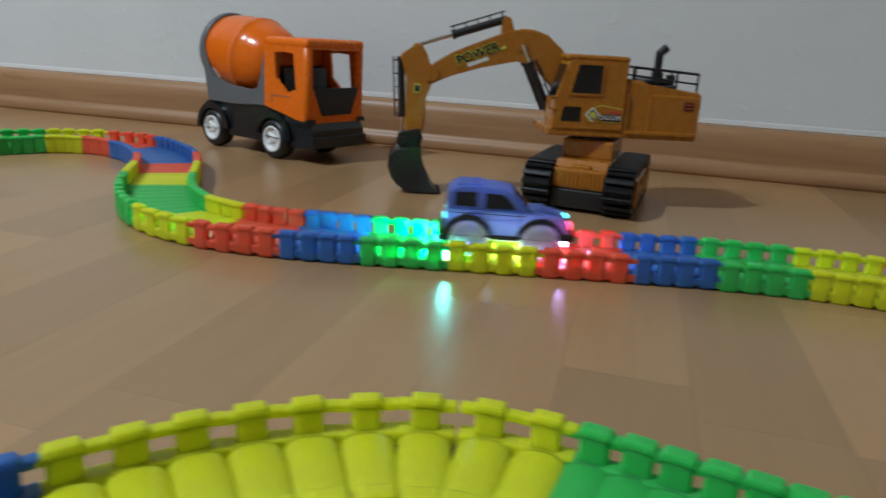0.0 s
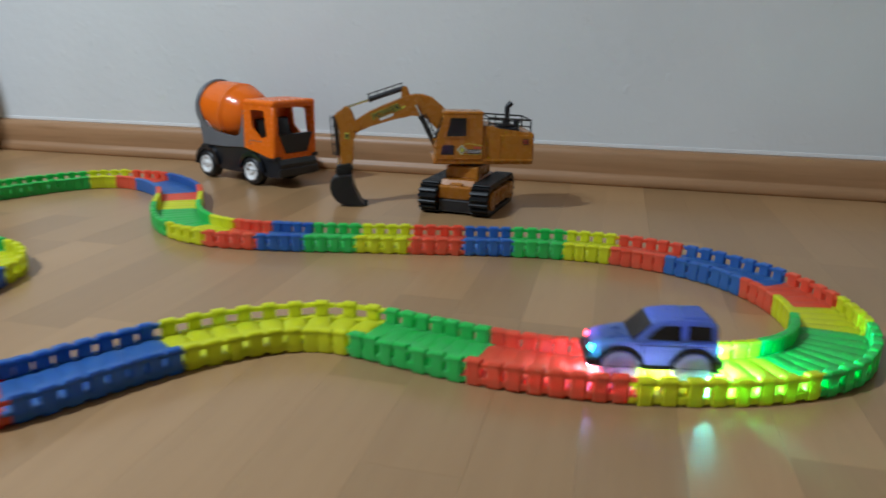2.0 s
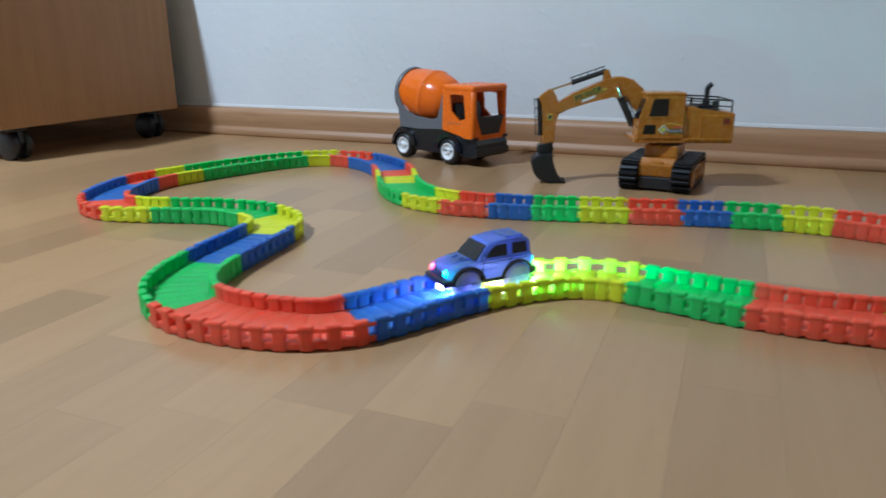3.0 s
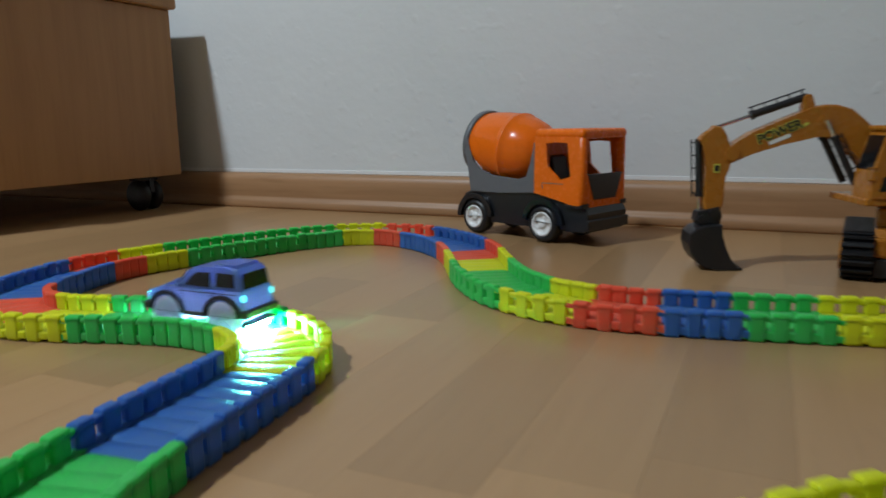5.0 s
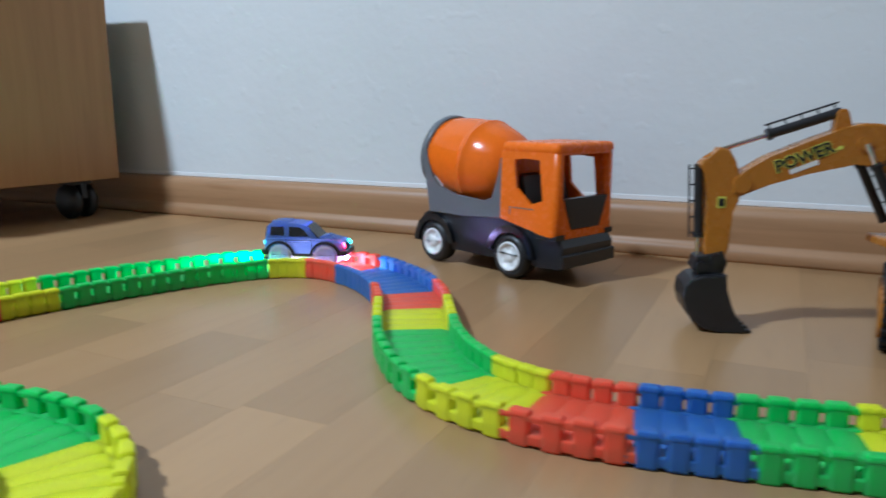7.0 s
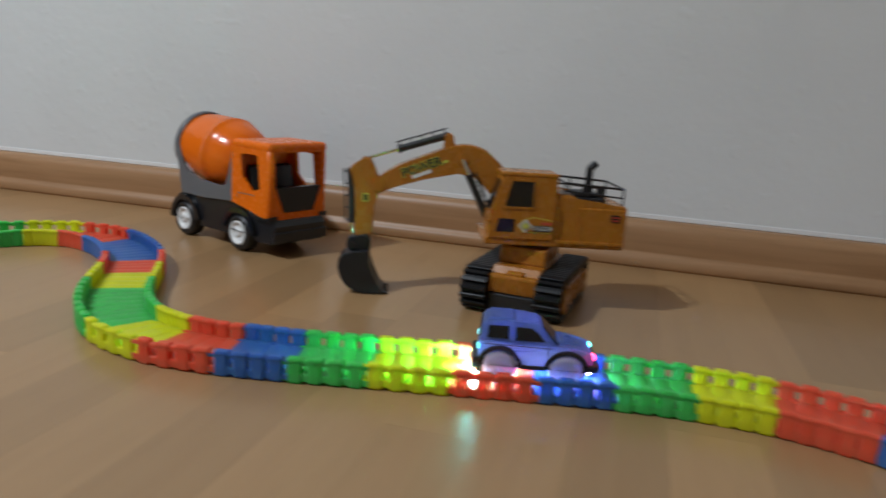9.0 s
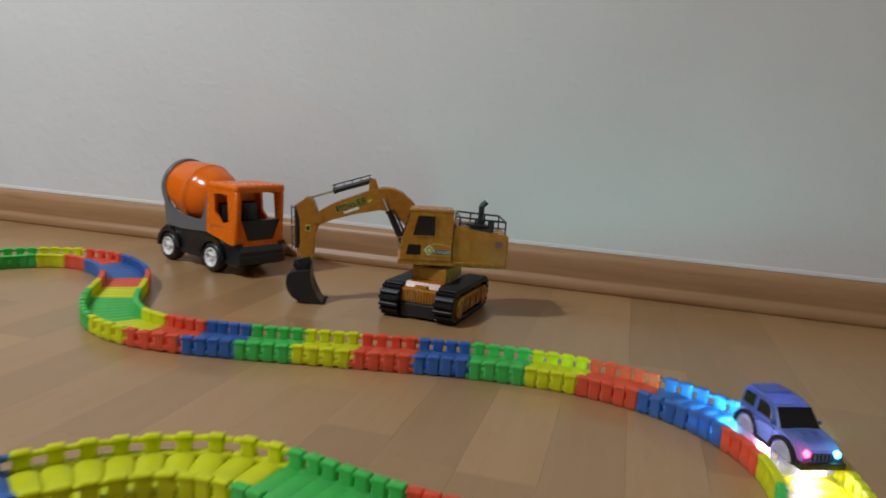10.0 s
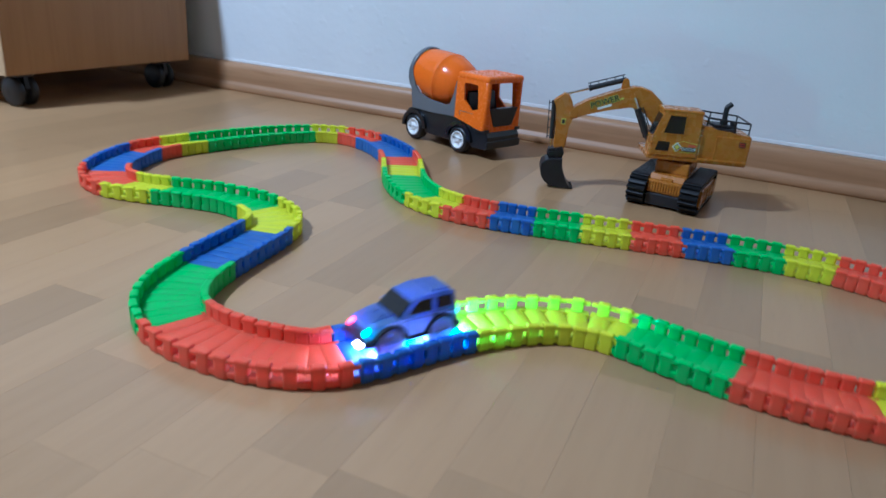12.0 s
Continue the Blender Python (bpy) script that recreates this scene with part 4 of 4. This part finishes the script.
def make_car():
    car = new("toy_car")
    tagged(car, "small lilac-blue toy off-road car with glowing lights and clear wheels", "toy car")
    r, xr, xf, lift = 0.0136, -0.0270, 0.0245, 0.0030

    def narrow(verts):
        """Sides that lean in above the waist, and a nose and tail that draw in."""
        for v in verts:
            if v.is_valid:
                up, nose, tail = max(0.0, v.co.z - 0.030), max(0.0, v.co.x - 0.016), max(0.0, -0.036 - v.co.x)
                v.co.y *= (1 - 9.0 * up) * (1 - 4.2 * nose) * (1 - 8.0 * tail)

    # lower body with wheel openings, bonnet and wings
    bm = bmesh.new()
    out = [(-0.0440, 0.0155), (-0.0446, 0.0240), (-0.0436, 0.0310), (-0.012, 0.0312), (0.0150, 0.0312), (0.0260, 0.0304), (0.0360, 0.0288), (0.0428, 0.0264), (0.0448, 0.0225), (0.0448, 0.0155)]
    out += arc(xf, r - lift, 0.0150, 18, 162, 12) + [(0.008, 0.0125), (-0.010, 0.0125)] + arc(xr, r - lift, 0.0150, 18, 162, 12)
    prism(bm, out, -0.0190, 0.0190, bevel=0.0020, seg=3)
    # cabin with a sloped screen and a raised rear roof
    prism(bm, [(-0.0434, 0.0300), (-0.0420, 0.0430), (-0.0385, 0.0466), (-0.0300, 0.0476), (-0.0100, 0.0472), (0.0010, 0.0460), (0.0035, 0.0440), (0.0165, 0.0304)], -0.0184, 0.0184, bevel=0.0026, seg=3)
    prism(bm, [(-0.0375, 0.0464), (-0.0360, 0.0490), (-0.0190, 0.0490), (-0.0165, 0.0470)], -0.0150, 0.0150, bevel=0.0010)
    # bonnet bulge and scoop
    prism(bm, [(0.0165, 0.0306), (0.0180, 0.0326), (0.0300, 0.0316), (0.0380, 0.0285)], -0.0095, 0.0095, bevel=0.0010)
    for s in (-1, 1):
        prism(bm, [(0.0220, 0.0318), (0.0240, 0.0342), (0.0262, 0.0338), (0.0300, 0.0312)], s * 0.0055 - 0.0022, s * 0.0055 + 0.0022, bevel=0.0005)
    narrow(bm.verts)
    for f in bm.faces:
        f.smooth = f.calc_area() < 3e-6
    body = part("body", bm, M_CARBODY, car)
    body.location.z = lift

    def on_side(name, outline, s, mat, label="", proud=0.0005, thick=0.0010):
        bm = bmesh.new()
        prism(bm, outline, s * (0.0190 + proud - thick), s * (0.0190 + proud), bevel=0.0002, seg=1)
        for v in bm.verts:
            if v.co.z > 0.0300:
                v.co.y -= s * 0.0006
        narrow(bm.verts)
        return part(name, bm, mat, body, label)

    for s in (-1, 1):
        on_side("rear_side_window", [(-0.0375, 0.0338), (-0.0368, 0.0432), (-0.0220, 0.0436), (-0.0218, 0.0338)], s, M_WINDOW, "black side window")
        on_side("front_side_window", [(-0.0160, 0.0330), (-0.0160, 0.0434), (-0.0040, 0.0430), (0.0010, 0.0395), (0.0062, 0.0335)], s, M_WINDOW, "black side window")
        for x in (-0.0190, 0.0095):
            on_side("door_seam", [(x - 0.0003, 0.0165), (x - 0.0003, 0.0300), (x + 0.0003, 0.0300), (x + 0.0003, 0.0165)], s, M_BLACK, "dark door seam", proud=0.0002, thick=0.0005)
        on_side("waist_line", [(-0.0400, 0.0286), (-0.0400, 0.0292), (0.0130, 0.0292), (0.0130, 0.0286)], s, M_BLACK, "dark moulded waist line", proud=0.0002, thick=0.0005)
        on_side("door_handle", [(-0.0165, 0.0262), (-0.0165, 0.0276), (-0.0120, 0.0276), (-0.0120, 0.0262)], s, M_CARBODY, proud=0.0011, thick=0.0018)
        # black arch flares joined by the sill
        bm = bmesh.new()
        for cx in (xr, xf):
            ring_panel(bm, arc(cx, r - lift, 0.0174, 8, 172, 16), arc(cx, r - lift, 0.0149, 8, 172, 16), s * 0.0150, s * 0.0206)
        box(bm, xr + 0.0150, xf - 0.0150, min(s * 0.0160, s * 0.0204), max(s * 0.0160, s * 0.0204), 0.0112, 0.0142, bevel=0.0006, seg=1)
        part("wheel_arch_trim", bm, M_BLACK, body, "black wheel arch trim and sill")
        bm = bmesh.new()
        box(bm, 0.0080, 0.0105, min(s * 0.0185, s * 0.0222), max(s * 0.0185, s * 0.0222), 0.0318, 0.0352, bevel=0.0008)
        part("door_mirror", bm, M_CARBODY, body)
        bm = bmesh.new()
        box(bm, -0.0450, -0.0415, min(s * 0.0135, s * 0.0178), max(s * 0.0135, s * 0.0178), 0.0238, 0.0285, bevel=0.0008)
        part("tail_light", bm, M_TAIL, body, "glowing cyan tail light")
    bm = bmesh.new()
    prism(bm, [(0.0042, 0.0441), (0.0049, 0.0446), (0.0170, 0.0318), (0.0163, 0.0313)], -0.0168, 0.0168)
    narrow(bm.verts)
    part("windscreen", bm, M_WINDOW, body, "black windscreen")
    bm = bmesh.new()
    prism(bm, [(-0.0440, 0.0326), (-0.0428, 0.0432), (-0.0418, 0.0432), (-0.0430, 0.0326)], -0.0150, 0.0150)
    narrow(bm.verts)
    part("rear_window", bm, M_WINDOW, body, "black rear window")
    for x, n in ((-0.0462, "rear_bumper"), (0.0466, "front_bumper")):
        s = 1 if x > 0 else -1
        bm = bmesh.new()
        box(bm, x - 0.0022, x + 0.0022, -0.0190, 0.0190, 0.0150, 0.0208, bevel=0.0014)
        for y in (-0.0165, 0.0165):
            box(bm, min(x - s * 0.009, x), max(x - s * 0.009, x), y - 0.0030, y + 0.0030, 0.0152, 0.0206, bevel=0.0012)
        part(n, bm, M_BLACK, car, "black bumper")
    bm = bmesh.new()
    box(bm, 0.0442, 0.0460, -0.0085, 0.0085, 0.0185, 0.0240, bevel=0.0005)
    part("grille", bm, M_BLACK, body, "black grille")
    for k in range(5):
        bm = bmesh.new()
        box(bm, 0.0458, 0.0463, -0.0070 + 0.0032 * k, -0.0058 + 0.0032 * k, 0.0190, 0.0236)
        part("grille_bar", bm, M_CARBODY, body)
    for y, mat, lab in ((0.0125, M_LIGHT_C, "glowing cyan headlight"), (-0.0125, M_LIGHT_R, "glowing red headlight")):
        bm = bmesh.new()
        lathe(bm, [(0.0012, -0.001), (0.0028, -0.0006), (0.0030, 0.0), (0.0024, 0.0012), (0.0010, 0.0018)], 18, pose(0.0442, y, 0.0262, 0, 75, 0))
        part("headlight", bm, mat, car, lab)
    # underside with its lamps
    bm = bmesh.new()
    box(bm, -0.040, 0.040, -0.0105, 0.0105, 0.0105, 0.0160, bevel=0.0012)
    part("chassis", bm, M_BALLOON, car, "milky clear chassis")
    bm = bmesh.new()
    box(bm, -0.0440, -0.0400, -0.0120, 0.0120, 0.0045, 0.0095, bevel=0.001)
    part("rear_lamp", bm, M_LED_G, car, "bright green rear lamp")
    # added plate and cheeks, only to keep the rear lamp from shining upwards
    bm = bmesh.new()
    box(bm, -0.0484, -0.0395, -0.0150, 0.0150, 0.0097, 0.0112, bevel=0.0005, seg=1)
    for y in (-0.0150, 0.0140):
        box(bm, -0.0450, -0.0395, y, y + 0.0010, 0.0070, 0.0098)
    part("added_light_block", bm, M_BLACK, car, "added black plate that blocks the rear lamp's upward light")
    for x0, name, lit in ((-0.0340, "rear_lamp_violet", M_LED_V), (0.0260, "front_lamp", M_LED_F)):
        bm = bmesh.new()
        box(bm, x0, x0 + 0.005, -0.005, 0.005, 0.0078, 0.0104, bevel=0.001)
        part(name, bm, lit, car, "violet under-body lamp")
    bm = bmesh.new()
    box(bm, 0.0425, 0.0450, -0.0055, 0.0055, 0.0085, 0.0115, bevel=0.0008)
    part("nose_lamp", bm, M_LED_N, car, "violet lamp below the front bumper")
    for x0 in (-0.030, 0.004):
        bm = bmesh.new()
        box(bm, x0, x0 + 0.006, -0.003, 0.003, 0.0290, 0.0310, bevel=0.0006)
        part("inner_lamp", bm, M_LED_IN, body, "lilac lamp inside the clear body")
    wheels = []
    for x in (xr, xf):
        for s in (-1, 1):
            bm = bmesh.new()
            m = pose(0, 0, 0, 90, 0, 0) @ Matrix.Diagonal((r / 0.0125, r / 0.0125, 1, 1))
            lathe(bm, [(0.003, -0.0048), (0.0068, -0.0046), (0.0095, -0.0055), (0.0118, -0.0045), (0.0125, -0.002), (0.0125, 0.002), (0.0118, 0.0045), (0.0095, 0.0055), (0.0068, 0.0046), (0.003, 0.0048)], 32, m)
            for k in range(5):
                box(bm, 0.002, 0.0085, -0.0012, 0.0012, -0.0054, 0.0054, m=m @ pose(0, 0, 0, 0, 0, 72 * k), bevel=0.0004, seg=1)
            w = part("wheel", bm, M_BALLOON, car, "milky clear balloon wheel")
            w.matrix_basis = pose(x, s * 0.0155, r)
            wheels.append((w, (x, s * 0.0155, r, r)))
    car.scale = (CAR_SCALE, CAR_SCALE, CAR_SCALE)
    return car, wheels


make_mixer()
make_excavator()
CAR, WHEELS = make_car()

# ---- floor: three-strip beech laminate laid square to the far wall ----
def make_floor():
    rng = random.Random(11)
    bm = bmesh.new()
    box(bm, X0, X1, Y0, 0.0115, -0.05, -0.0035)
    floor = structure(part("floor", bm, M_GAP), "beech laminate floor of narrow strips", "floor")
    w, gap = 0.0545, 0.00006
    shapes = {}
    far = bmesh.new()
    turn = 4.0
    x, col = X0, 0
    while x < X1:
        y = Y0 - rng.uniform(0, 0.4)
        while y < 0.0115:
            ln = rng.choice((0.16, 0.22, 0.27, 0.33, 0.4))
            a, b = max(y, Y0) + gap, min(y + ln, 0.0115) - gap
            near = -0.75 < x < 0.72 and -1.25 < a and a < -0.02
            x1 = min(x + w, X1)
            if b - a > 0.01:
                if near and x1 - x > w - 0.001:
                    key = round(b - a, 4)
                    if key not in shapes:
                        q = bmesh.new()
                        box(q, gap, w - gap, 0, key, -0.0035, 0)
                        shapes[key] = bpy.data.meshes.new("plank")
                        q.to_mesh(shapes[key])
                        q.free()
                        shapes[key].materials.append(M_FLOOR)
                    pl = new("plank", shapes[key])
                    pl.parent = floor
                    pl.location = (x, a, 0)
                else:
                    box(far, x + gap, x1 - gap, a, b, -0.0035, 0)
            y += ln
        x += w
        col += 1
    rest = part("plank_field", far, M_FLOOR_FAR, floor)
    rest["kind"] = "stuff"


make_floor()


# ---- movement: seconds and metres along the track ----
def motions():
    rows = [(0, 0.319), (0.5, 0.518), (1, 0.686), (1.5, 0.854), (2, 1.004), (2.5, 1.175), (3, 1.331), (5, 1.91), (5.5, 2.062), (6, 2.209), (6.5, 2.375),
            (7, 2.534), (9, 3.201), (9.5, 3.395), (10, 3.55), (10.5, 3.712), (11, 3.874), (11.5, 4.044), (12, 4.201)]
    ts, ss = [r[0] for r in rows], [r[1] for r in rows]
    slope = np.gradient(ss, ts)

    def travelled(t):
        i = min(max(int(np.searchsorted(ts, t)) - 1, 0), len(ts) - 2)
        h = ts[i + 1] - ts[i]
        u = (t - ts[i]) / h
        return (ss[i] * (1 + 2 * u) * (1 - u) ** 2 + slope[i] * h * u * (1 - u) ** 2 + ss[i + 1] * u * u * (3 - 2 * u) + slope[i + 1] * h * u * u * (u - 1))

    keys, spin = [], [[] for _ in WHEELS]
    for f in range(0, 361):
        t = f / FPS
        s = travelled(t)
        if f % 3 == 0:
            p, a = along(s)
            p2, _ = along(s + 0.02)
            p0, _ = along(s - 0.02)
            m = (p + p2 + p0) / 3
            d = p2 - p0
            keys.append((t, pose(m[0], m[1], 0.0068, 0, 0, math.degrees(math.atan2(d[1], d[0])))))
        for turns, (_, (x, y, z, r)) in zip(spin, WHEELS):
            turns.append((t, pose(x, y, z, 0, math.degrees(s / (r * CAR_SCALE)) % 360, 0)))
    walk(CAR, keys)
    for turns, (wheel, _) in zip(spin, WHEELS):
        walk(wheel, turns)


motions()
